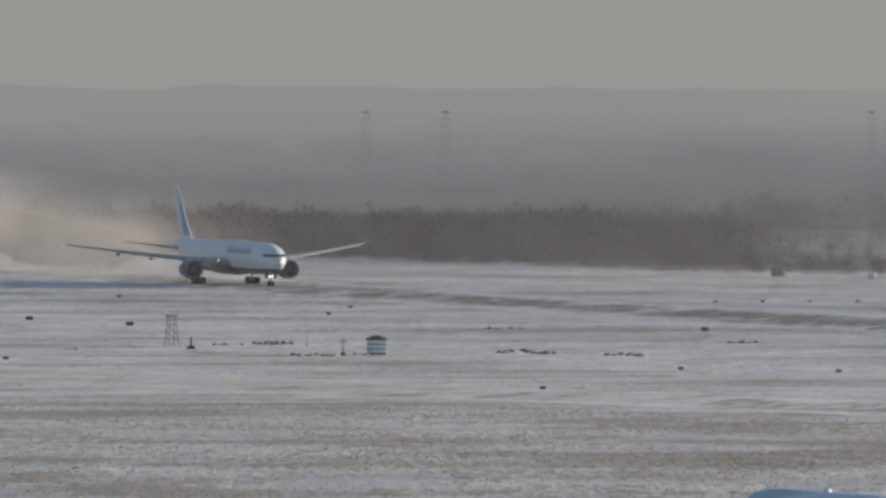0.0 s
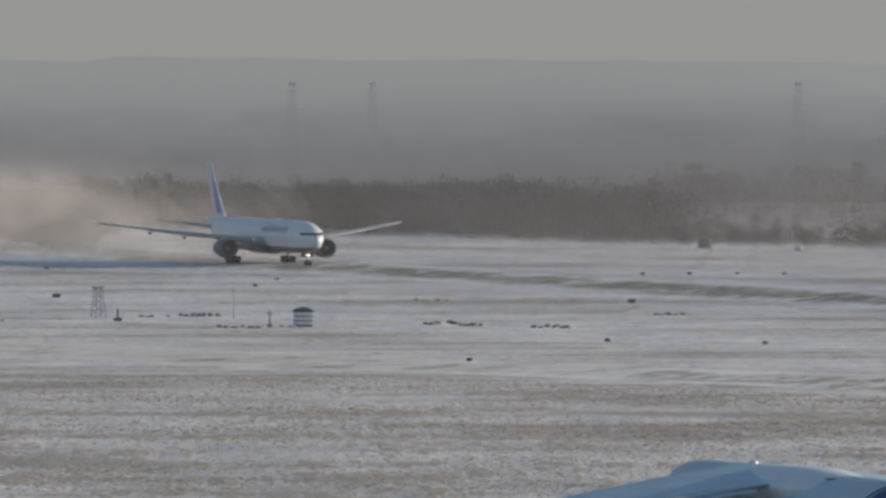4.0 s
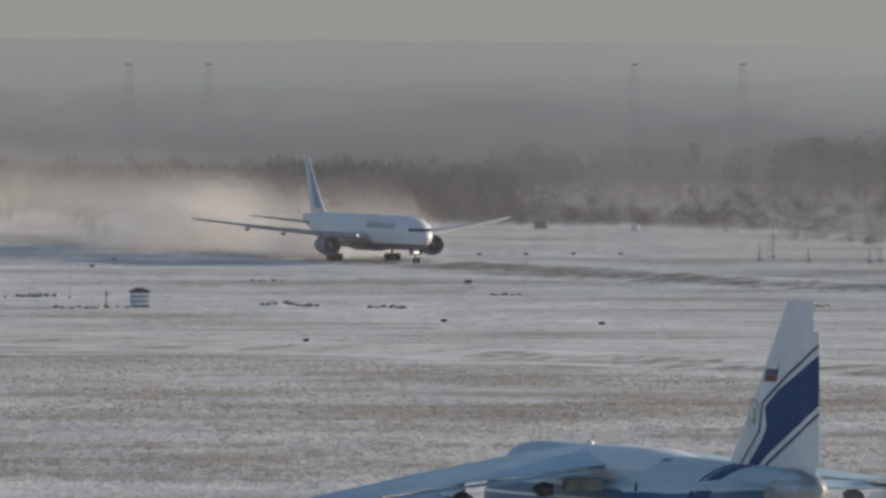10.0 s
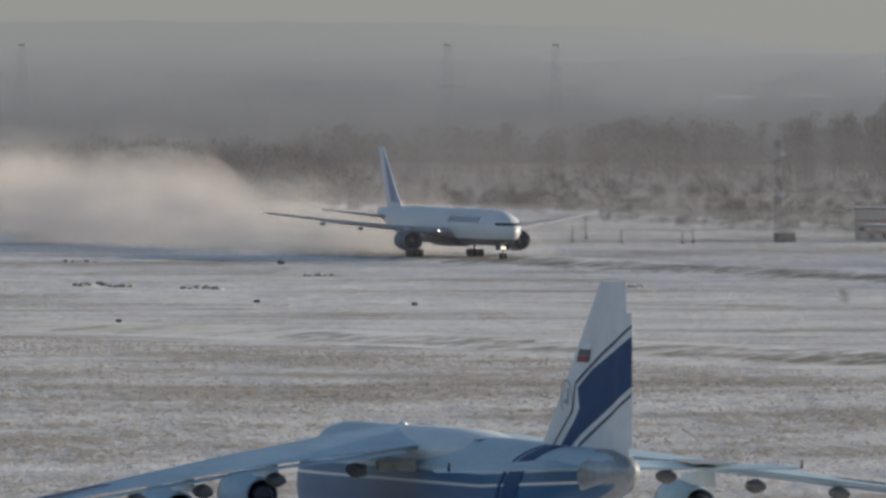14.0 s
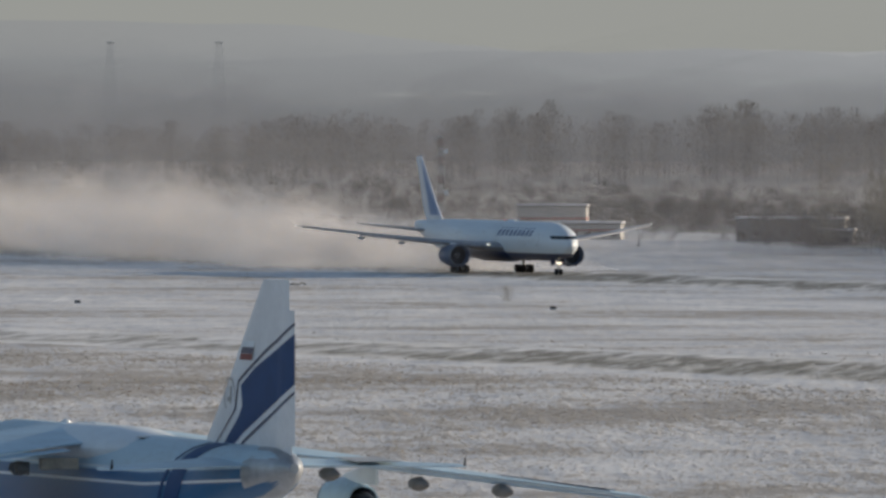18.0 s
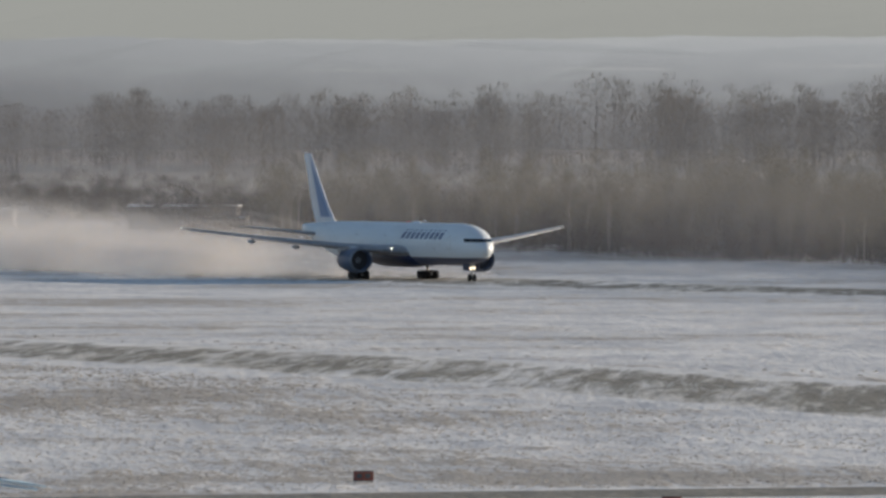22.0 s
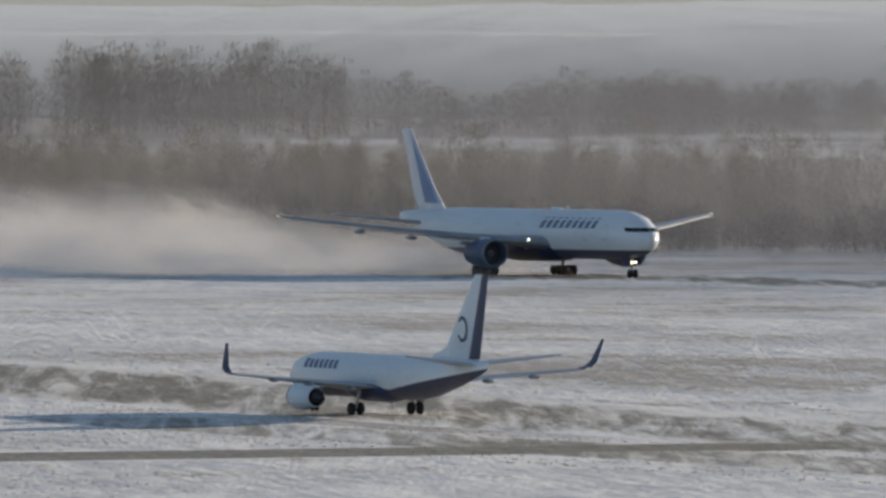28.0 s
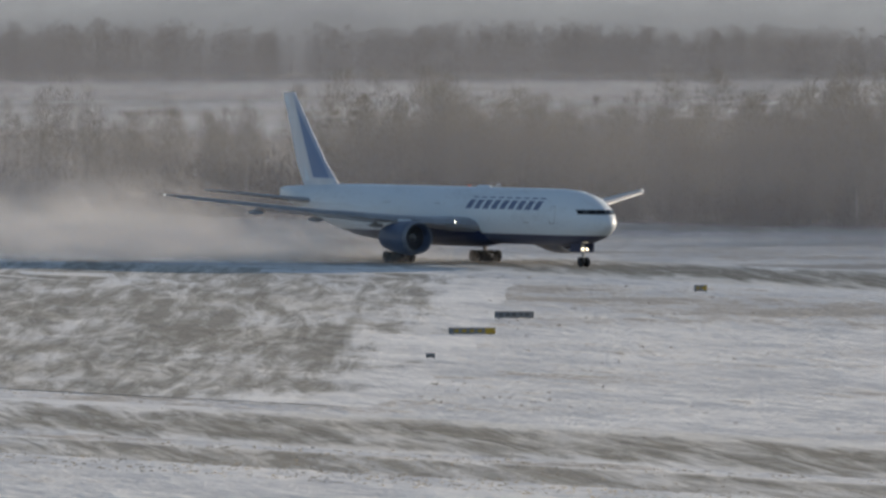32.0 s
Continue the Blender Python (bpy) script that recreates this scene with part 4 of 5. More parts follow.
def woods(name, places, kinds, material, label, category="trees"):
    """Many bare trees joined in one sheet of stuff. Places are (x, y, z, turn, size, kind)."""
    vs, fs, n = [], [], 0
    for x, y, z, turn, size, k in places:
        v, f = kinds[k]
        c, s = math.cos(turn), math.sin(turn)
        w = np.empty_like(v)
        w[:, 0] = (v[:, 0] * c - v[:, 1] * s) * size + x
        w[:, 1] = (v[:, 0] * s + v[:, 1] * c) * size + y
        w[:, 2] = v[:, 2] * size + z
        vs.append(w)
        fs.append(f + n)
        n += len(v)
    v = np.concatenate(vs)
    me = bpy.data.meshes.new(name)
    loops = np.concatenate([a.ravel() for a in fs])
    me.vertices.add(len(v))
    me.vertices.foreach_set("co", v.ravel())
    me.loops.add(len(loops))
    me.loops.foreach_set("vertex_index", loops)
    count = len(loops) // 3
    me.polygons.add(count)
    me.polygons.foreach_set("loop_start", np.arange(0, len(loops), 3))
    me.polygons.foreach_set("loop_total", np.full(count, 3))
    me.update(calc_edges=True)
    me.materials.append(material)
    ob = new(name, me)
    return tagged(ob, label, category, kind="stuff")


def joined(tree):
    """Stem and twigs of one tree as triangles."""
    sv, sf, tv, tf = tree
    tri = []
    for q in sf:
        tri.append(q[:3])
        if len(q) == 4:
            tri.append((q[0], q[2], q[3]))
    tri += [tuple(i + len(sv) for i in t) for t in tf]
    return np.concatenate([sv, tv]), np.array(tri, dtype=np.int64)


rng = random.Random(5)
TALL = [tree_arrays(rng, rng.uniform(14, 18), rng.uniform(2.0, 3.0), 16, 1700, rng.uniform(0.22, 0.45), 0.62, 2.0) for _ in range(7)]


def tree_proto(tree, bark, name="birch_tree"):
    sv, sf, tv, tf = tree
    t = new(name)
    part("trunk", raw_mesh("trunk", sv, sf, bark), None, t)
    part("crown", raw_mesh("crown", tv, tf, M_TWIG), None, t, "fine bare twigs")
    return t


# front rows of the wood along the field's far edge, every tree a thing
PROTOS = []
for k, tree in enumerate(TALL):
    birch = k % 3 != 2
    t = tree_proto(tree, M_BIRCH if birch else M_BARK, "birch_tree" if birch else "aspen_tree")
    tagged(t, "slender bare white-stemmed birch at the edge of the wood" if birch else "bare grey-stemmed aspen at the edge of the wood", "tree", "trees at the edge of the wood")
    PROTOS.append(t)


def wood_front(s):
    """The wood's near edge across the runway, for a place along it."""
    base = float(np.interp(s, (-2150, -2000, -1880), (-1014, -1042, -1060)))
    return base - 9 * noise.noise(Vector((s * 0.011, 3.3, 0))) - 6 * noise.noise(Vector((s * 0.05, 1.3, 0)))


def stand(s, d):
    x, y = field(s, d)
    return x, y, rise(s)


def lower(s):
    """The wood thins out and stands lower towards the runway's end."""
    return float(np.interp(s, (-2300, -2150, -1870, -1790), (0.95, 0.95, 1.12, 1.16)))


placed = 0
for k in range(252):
    s = -2640 + (k + rng.random()) * (1060 / 252)
    d = wood_front(s) - rng.uniform(0, 14)
    x, y, z = stand(s, d)
    m = pose(x, y, z, 0, 0, rng.uniform(0, 360)) @ Matrix.Scale(rng.uniform(0.72, 1.05) * lower(s), 4)
    i = rng.randrange(len(PROTOS))
    if placed < len(PROTOS):
        i = placed
        PROTOS[i].matrix_basis = m
        placed += 1
    else:
        c = copy_thing(PROTOS[i], m)
        c.matrix_basis = m

LOW = [joined(tree_arrays(rng, rng.uniform(13, 17), rng.uniform(2.8, 4.0), 2, 1250, rng.uniform(0.0, 0.12), 0.5, 2.6)) for _ in range(6)]
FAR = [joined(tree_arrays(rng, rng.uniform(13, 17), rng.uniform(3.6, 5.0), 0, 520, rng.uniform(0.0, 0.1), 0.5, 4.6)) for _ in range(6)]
BUSH = [joined(tree_arrays(rng, rng.uniform(3.0, 5.0), rng.uniform(1.8, 2.6), 1, 120, 0.0, 0.7, 4.0)) for _ in range(5)]
SCRUB = [joined(tree_arrays(rng, rng.uniform(3.4, 5.0), rng.uniform(2.4, 3.4), 0, 220, 0.0, 0.7, 4.4)) for _ in range(5)]


def scatter(count, s0, s1, d0, d1, size0, size1, kinds, keep=lambda s, d: True):
    out = []
    while len(out) < count:
        s, d = rng.uniform(s0, s1), rng.uniform(d0, d1)
        if keep(s, d):
            x, y, z = stand(s, d)
            out.append((x, y, z, rng.uniform(0, math.tau), rng.uniform(size0, size1) * lower(s) * (1 + 0.35 * noise.noise(Vector((s * 0.021, d * 0.01, 5.5)))), rng.randrange(kinds)))
    return out


woods("deep_woods", scatter(1000, -2690, -1500, -1200, -1020, 0.72, 1.05, 6, lambda s, d: wood_front(s) - (120 if s < -2260 else 70) < d < wood_front(s) - 6), LOW, M_TWIG, "dense bare winter wood behind the field")
woods("sparse_woods", scatter(700, -1920, -1490, -1125, -1058, 0.7, 0.98, 6, lambda s, d: d < wood_front(s) - 2), LOW, M_TWIG, "bare winter wood at the runway's end")
woods("undergrowth", scatter(1900, -2740, -1500, -1120, -1052, 0.4, 1.0, 5, lambda s, d: d < wood_front(s) + 9), BUSH, M_SHRUB, "brown undergrowth along the edge of the wood", "bushes")
def bearing(s, d):
    x, y = field(s, d)
    return math.degrees(math.atan2(x, y))


woods("understorey", scatter(520, -2560, -1850, -1100, -1015, 0.9, 1.75, 5, lambda s, d: wood_front(s) - 26 < d < wood_front(s) - 1) + scatter(160, -1850, -1500, -1100, -1050, 0.6, 1.1, 5, lambda s, d: wood_front(s) - 20 < d < wood_front(s) - 1), SCRUB, M_SHRUB, "dark bare understorey along the wood's foot", "bushes")
woods("far_scrub", scatter(1250, -3900, -3200, -1190, -1030, 1.2, 2.1, 5, lambda s, d: bearing(s, d) < 0.45 + 0.75 * rng.random() and noise.noise(Vector((s * 0.012, d * 0.03, 4))) > -0.35) + scatter(350, -3500, -3000, -1230, -1040, 0.4, 0.9, 5, lambda s, d: bearing(s, d) > 0.9), SCRUB, M_SHRUB, "dark bare scrub beyond the runway", "bushes")
woods("scrub_fringe", scatter(900, -3760, -3100, -1090, -1022, 0.4, 0.9, 5, lambda s, d: noise.noise(Vector((s * 0.02, 8.1, 0))) > -0.25), SCRUB, M_SHRUB, "low dark scrub fringe beyond the runway", "bushes")
woods("thicket", scatter(420, -2930, -2640, -1200, -1070, 0.6, 1.15, 5) + scatter(380, -2740, -2480, -1110, -1030, 1.0, 1.9, 5, lambda s, d: d < wood_front(s)), SCRUB, M_SHRUB, "dense dark bare thicket behind the sheds", "bushes")
woods("yard_scrub", scatter(420, -3010, -2600, -1078, -1026, 0.18, 0.45, 5, lambda s, d: noise.noise(Vector((s * 0.03, d * 0.05, 2))) > -0.2), SCRUB, M_SHRUB, "low dark scrub round the sheds", "bushes")
woods("scrub", scatter(800, -3100, -2650, -1160, -1075, 0.35, 0.8, 5, lambda s, d: noise.noise(Vector((s * 0.016, d * 0.03, 7))) > -0.1), SCRUB, M_SHRUB, "low bare scrub behind the sheds", "bushes")
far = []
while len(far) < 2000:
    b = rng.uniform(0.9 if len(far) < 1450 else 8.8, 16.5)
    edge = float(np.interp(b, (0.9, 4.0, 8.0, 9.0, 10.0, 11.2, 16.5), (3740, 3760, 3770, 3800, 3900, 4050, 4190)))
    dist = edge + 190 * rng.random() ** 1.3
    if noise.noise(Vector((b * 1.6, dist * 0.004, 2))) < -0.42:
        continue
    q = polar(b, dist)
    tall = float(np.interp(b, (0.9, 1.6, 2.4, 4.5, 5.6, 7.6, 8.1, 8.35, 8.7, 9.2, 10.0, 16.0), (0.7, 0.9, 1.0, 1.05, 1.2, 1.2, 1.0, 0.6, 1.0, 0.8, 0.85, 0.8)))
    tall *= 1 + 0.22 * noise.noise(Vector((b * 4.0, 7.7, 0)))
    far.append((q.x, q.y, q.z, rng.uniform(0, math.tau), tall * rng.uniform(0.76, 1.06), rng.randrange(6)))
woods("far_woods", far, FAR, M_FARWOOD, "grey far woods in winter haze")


# ---- dry grass over the near field ----
def tufts(name, count, inside, sizes, material, label, seed):
    """Short dry blades in clumps, where inside() gives their share for places along and across the runway and a bearing."""
    r = np.random.default_rng(seed)
    b = r.uniform(-1.9, 14.6, count)
    dist = r.uniform(1080, 1990, count)
    x, y = dist * np.sin(np.radians(b)), dist * np.cos(np.radians(b))
    s, d = x * HEAD[0] + y * HEAD[1], x * SIDE[0] + y * SIDE[1]
    ok = r.random(count) < inside(s, d, b)
    x, y, s = x[ok], y[ok], s[ok]
    clump = np.array([noise.noise(Vector((a * 0.05, c * 0.012, seed))) for a, c in zip(x, y)])
    ok = clump > r.uniform(-0.55, 0.35, len(x))
    x, y, s = x[ok], y[ok], s[ok]
    n = len(x)
    z = np.array([rise(k) for k in s])
    v = np.empty((n, 2, 3, 3))
    w0, w1, h0, h1 = sizes
    for j in range(2):
        a = r.uniform(0, math.tau, n)
        w = r.uniform(w0, w1, n)
        h = r.uniform(h0, h1, n)
        ox, oy = r.uniform(-0.2, 0.2, n), r.uniform(-0.2, 0.2, n)
        v[:, j, 0] = np.stack([x + ox - w * np.cos(a), y + oy - w * np.sin(a), z - 0.02], 1)
        v[:, j, 1] = np.stack([x + ox + w * np.cos(a), y + oy + w * np.sin(a), z - 0.02], 1)
        v[:, j, 2] = np.stack([x + ox + r.uniform(-0.2, 0.2, n), y + oy + r.uniform(-0.2, 0.2, n), z + h], 1)
    v = v.reshape(-1, 3)
    me = bpy.data.meshes.new(name)
    me.vertices.add(len(v))
    me.vertices.foreach_set("co", v.ravel())
    me.loops.add(len(v))
    me.loops.foreach_set("vertex_index", np.arange(len(v)))
    me.polygons.add(len(v) // 3)
    me.polygons.foreach_set("loop_start", np.arange(0, len(v), 3))
    me.polygons.foreach_set("loop_total", np.full(len(v) // 3, 3))
    me.update(calc_edges=True)
    me.materials.append(material)
    return tagged(new(name, me), label, "grass", kind="stuff")


def near_field(s, d, b):
    return ((d > -583) & (d < -250) & ~((s > -1212) & (s < -1179))) * np.clip((7.5 - b) / 3.9, 0, 1)


def verge(s, d, b):
    """Rough verges of the taxiway and of its exit."""
    off = np.abs(0.522 * s - 0.853 * d + 69.7)
    return np.where((d > -592) & (d < -556) & (s > -1330), 0.8, 0) + np.where((d < -640) & (d > -868) & (s > -1620), 0.05 * np.exp(-((off - 14) / 24) ** 2), 0) + np.where((d > -655) & (d < -592), 0.04, 0)


M_GRASS = twig_mat("dry_grass", (0.37, 0.335, 0.285), 0.3, 0.05)
tufts("dry_grass", 340000, near_field, (0.05, 0.26, 0.02, 0.08), M_GRASS, "dry brown grass standing out of thin snow", 4)
M_ROUGH = twig_mat("rough_grass", (0.42, 0.375, 0.29), 0.3, 0.05)
tufts("rough_grass", 170000, verge, (0.06, 0.3, 0.02, 0.09), M_ROUGH, "rough dry grass tussocks along the taxiway verges", 9)


# ---- small things of the field ----
M_SHED = plain("dark_shed_wood", (0.13, 0.12, 0.11), 0.8, 0, 0.3, 1, 0.1)
M_CREAM = plain("cream_siding", (0.42, 0.41, 0.39), 0.7, 0, 0.15, 0.8, 0.05)
M_REDROOF = plain("faded_red_paint", (0.32, 0.1, 0.07), 0.6, 0, 0.2, 0.8, 0.0)
M_SNOW = plain("settled_snow", (0.84, 0.85, 0.87), 0.8, 0, 0.05, 0.4, 0.1)
M_FADED = plain("faded_mast_paint", (0.2, 0.13, 0.115), 0.7, 0, 0.2, 1, 0.0)
M_YELLOW = plain("yellow_sign_paint", (0.55, 0.36, 0.03), 0.5, 0, 0.15, 2, 0.0)
M_CONCRETE = plain("weathered_concrete", (0.15, 0.145, 0.14), 0.85, 0, 0.25, 1.5, 0.1)
M_SIGNBLACK = plain("grey_sign_face", (0.26, 0.26, 0.265), 0.5, 0, 0.2, 2, 0.0)


def face_eye(p, extra=0):
    return Matrix.Translation(p) @ pose(0, 0, 0, 0, 0, -math.degrees(math.atan2(p.x, p.y)) + extra)


def kiosk(p):
    """A dark watch hut with pale window bands and a hipped roof."""
    k = new("field_hut")
    k.matrix_basis = face_eye(p, 18)
    part("body", box((2.3, 2.3, 2.3), (0, 0, 1.15), bevel=0.05), M_SHED, k)
    for z in (0.55, 1.25, 1.95):
        part("pale_band", box((2.36, 2.36, 0.56), (0, 0, z), bevel=0.02), M_SNOW, k, "pale horizontal band")
    part("roof", loft([[Vector((x * r, y * r, z)) for x, y in ((-1, -1), (1, -1), (1, 1), (-1, 1))] for r, z in ((1.35, 2.3), (1.35, 2.42), (0.35, 2.95))]), M_SHED, k, smooth=False)
    part("step", box((0.9, 0.5, 0.2), (0.0, -1.4, 0.1), bevel=0.02), M_CONCRETE, k)
    return tagged(k, "small dark field hut with pale bands and hipped roof", "hut")


kiosk(polar(-0.233, 2499))


def lattice(p, tall, w0, w1, name, label, thick=0.07, bays=5, mats=None):
    """A four-legged lattice tower, its legs and braces separate."""
    t = new(name)
    t.matrix_basis = face_eye(p, 25)
    cs = ((-1, -1), (1, -1), (1, 1), (-1, 1))
    mats = mats or [M_STRUT]

    def at(k, c):
        w = (w0 + (w1 - w0) * k / bays) / 2
        return Vector((c[0] * w, c[1] * w, tall * k / bays))
    for b in range(bays):
        m = mats[b % len(mats)]
        for i, c in enumerate(cs):
            part("leg", rod(at(b, c), at(b + 1, c), thick, thick, 4), m, t)
            part("brace", rod(at(b, c), at(b + 1, cs[(i + 1) % 4]), thick * 0.55, thick * 0.55, 4), m, t)
        bm = bmesh.new()
        for i, c in enumerate(cs):
            rod(at(b + 1, c), at(b + 1, cs[(i + 1) % 4]), thick * 0.6, thick * 0.6, 4, bm)
        part("ring_beam", bm, m, t)
    part("head", box((w1 * 1.6, w1 * 1.6, 0.3), (0, 0, tall + 0.15), bevel=0.03), mats[-1], t)
    return tagged(t, label, "tower")


lattice(polar(-0.95, 2592), 4.6, 1.8, 0.9, "antenna_stand", "low four-legged metal antenna stand", 0.06, 4)
mast = lattice(polar(2.656, 2961), 18.4, 1.0, 0.55, "radio_mast", "tall faded red and white lattice radio mast", 0.06, 11, [M_FADED, M_STRUT])
for k in (8.5, 16.0):
    part("antenna_drum", spin([(-0.2, 0.45), (0.2, 0.45)], 10, "y", at=(0.9, -0.3, k)), M_WHITE, mast)
part("base_hut", box((3.4, 2.2, 1.7), (1.4, 0, 0.85), bevel=0.06), M_CONCRETE, mast)


# power line towers far off in the haze
for b in (-0.27, 0.01, 1.5, 1.88):
    tower = lattice(polar(b, 4560), 31.0, 4.4, 1.0, "power_tower", "far steel lattice power tower in haze", 0.024, 6, [M_STRUT])
    for z, w in ((20.5, 6.0), (24.5, 7.5), (29.0, 5.0)):
        part("cross_arm", rod((-w / 2, 0, z), (w / 2, 0, z), 0.025, 0.025, 4), M_STRUT, tower)


def post(p, tall, r, name, label, foot=True, cross=False):
    t = new(name)
    t.matrix_basis = face_eye(p, 10)
    part("pole", rod((0, 0, 0), (0, 0, tall), r, r * 0.7, 6), M_STRUT if r < 0.08 else M_SHED, t)
    if foot:
        part("foot", box((r * 7, r * 7, r * 3), (0, 0, r * 1.5), bevel=r * 0.4), M_CONCRETE, t)
    if cross:
        part("crossbar", rod((-tall * 0.22, 0, tall * 0.8), (tall * 0.22, 0, tall * 0.8), r * 0.6, r * 0.6, 6), M_STRUT, t)
    return tagged(t, label, "pole")


post(polar(-0.882, 2558), 1.9, 0.16, "marker_post", "short dark marker post standing in snow")
post(polar(-0.35, 2500), 2.5, 0.1, "instrument_post", "thin instrument post with a crossbar", True, True)
post(polar(-0.477, 2592), 5.6, 0.05, "whip_pole", "very thin tall pole in the snow")
for b, dist, tall in ((1.985, 2991, 6.0), (2.109, 2953, 2.4), (1.937, 2963, 3.0), (2.36, 2948, 2.6), (2.323, 2948, 2.2), (3.35, 2900, 2.2)):
    post(polar(b, dist), tall, 0.09, "field_pole", "thin dark pole by the runway")


def marker(p, size, m1, m2, name="marker_board", label="small dark marker block in the snow"):
    k = new(name)
    k.matrix_basis = face_eye(p, rng.uniform(-15, 15))
    part("block", box(size, (0, 0, size[2] / 2 + 0.1), bevel=min(size) * 0.12), m1, k)
    part("base", box((size[0] * 1.15, size[1] * 1.3, 0.16), (0, 0, 0.05), bevel=0.03), m2, k)
    return tagged(k, label, "marker", "marker blocks in the snow")


for b, dist in ((-1.448, 2835), (-1.096, 2783), (-0.322, 2952), (-1.132, 3049), (0.918, 2733), (1.385, 2300), (0.833, 2334), (0.956, 3007), (1.12, 3013), (1.286, 3014), (1.452, 3015), (-1.53, 2450), (-0.4, 2890), (3.05, 2220), (0.35, 2120)):
    big = 1.0 if dist < 2850 and dist > 2500 else 0.62
    marker(polar(b, dist), (1.25 * big, 0.8 * big, 0.6 * big), M_SHED, M_SNOW)


def shed(p, size, name, label, storeys=1, trims=M_REDROOF):
    """A low field building with walls, doors, windows and a snowy roof."""
    w, dp, h = size
    k = new(name)
    k.matrix_basis = face_eye(p, -6)
    part("wall", box((w, dp, h), (0, 0, h / 2), bevel=0.05), M_CREAM if trims else M_CONCRETE, k)
    part("roof", box((w + 0.7, dp + 0.8, 0.25), (0, 0, h + 0.125), bevel=0.06), M_SHED, k)
    part("roof_snow", box((w + 0.6, dp + 0.7, 0.3), (0, 0, h + 0.4), bevel=0.12), M_SNOW, k, "thick snow on the flat roof")
    if trims:
        part("red_band", box((w + 0.08, dp + 0.08, 0.45), (0, 0, h * 0.62), bevel=0.02), trims, k, "faded red band")
    n = max(2, int(w / 2.4))
    for i in range(n):
        x = -w / 2 + (i + 0.5) * w / n
        f = part("window_frame", box((1.25, 0.12, 1.0), (x, -dp / 2 - 0.02, h * 0.36), bevel=0.03), M_SHED, k)
        part("pane", box((1.0, 0.05, 0.78), (x, -dp / 2 - 0.1, h * 0.36), bevel=0.02), M_GLASS, f)
    return tagged(k, label, "building")


shed(polar(3.131, 2968), (16.8, 6, 2.7), "service_building", "long low cream service building with faded red band")
shed(polar(3.05, 2985), (12.5, 5, 5.6), "service_building", "taller cream building with snowy roof and red band")
hall = shed(polar(3.886, 2950), (19.5, 7, 3.9), "storage_shed", "long grey shed with a snow-covered roof", 1, None)
part("chimney", box((0.7, 0.7, 1.7), (2.6, 0, 5.2), bevel=0.05), M_SHED, hall)
annex = shed(polar(4.03, 2915), (7.5, 4, 2.4), "storage_shed", "small grey annex shed under snow", 1, None)
shed(polar(4.465, 2951), (2.2, 1.6, 0.9), "snow_covered_hut", "tiny hut with a white snowy roof", 1, None)
marker(polar(1.173, 3280), (2.6, 2.0, 1.7), M_SHED, M_CONCRETE, "equipment_hut", "dark boxy equipment hut before the scrub")
marker(polar(1.502, 3257), (1.5, 1.0, 1.0), M_WHITE, M_CONCRETE, "equipment_box", "small white equipment box")


M_SOIL = plain("dark_frozen_soil", (0.36, 0.335, 0.3), 0.9, 0, 0.35, 1.5, 0.3)


def mound(p, w, h, seed):
    """A low bank of frozen soil with snow left on its back."""
    k = new("soil_bank")
    k.matrix_basis = face_eye(p, prandom.uniform(-8, 8))
    for i in range(int(w * 2.2)):
        bm = bmesh.new()
        r = prandom.uniform(0.35, 1.0) * h
        at = Vector((prandom.gauss(0, 0.24) * w, prandom.gauss(0, 0.3) * w, r * 0.2))
        made = bmesh.ops.create_icosphere(bm, subdivisions=2, radius=1)
        for v in made["verts"]:
            n = 1 + 0.5 * noise.noise(v.co * 1.7 + Vector((seed, i, 0)))
            v.co = at + Vector((v.co.x * r * 1.5 * n, v.co.y * r * 1.5 * n, max(v.co.z, -0.4) * r * n))
        part("clod", bm, M_SOIL, k)
    bm = bmesh.new()
    bmesh.ops.create_icosphere(bm, subdivisions=2, radius=1)
    for v in bm.verts:
        n = 1 + 0.3 * noise.noise(v.co * 2.1 + Vector((seed, 3, 0)))
        v.co = Vector((v.co.x * w * 0.3 * n, v.co.y * w * 0.24 * n + w * 0.1, max(v.co.z, -0.1) * h * 0.6 * n))
    part("snow_cap", bm, M_SNOW, k, "snow on the back of the bank")
    return tagged(k, "low dark bank of frozen soil in the snow", "bank", "soil banks in the snow")


prandom = random.Random(21)
for b, dist, w, h in ((-0.78, 2600, 4.2, 0.35), (-0.59, 2605, 6.0, 0.5), (-0.41, 2490, 9.0, 0.3), (-0.26, 2498, 4.0, 0.3), (0.24, 2520, 6.5, 0.55), (0.36, 2505, 4.0, 0.5), (0.62, 2490, 6.0, 0.4), (0.70, 2480, 3.0, 0.35), (-1.3, 2555, 3.0, 0.3), (1.05, 2620, 5.0, 0.35), (0.2, 2760, 7.0, 0.3), (2.15, 2500, 5.0, 0.3)):
    mound(polar(b, dist), w, h, b * 10)
lone = new("field_bush")
lone.matrix_basis = Matrix.Translation(polar(2.89, 2316))
sv, sf, tv, tf = tree_arrays(random.Random(3), 2.0, 1.1, 16, 420, 0.02, 1.0)
part("stems", raw_mesh("stems", sv, sf, M_BARK), None, lone)
part("twigs", raw_mesh("twigs", tv, tf, M_TWIG), None, lone)
tagged(lone, "lone round bare bush in the snow", "bush")


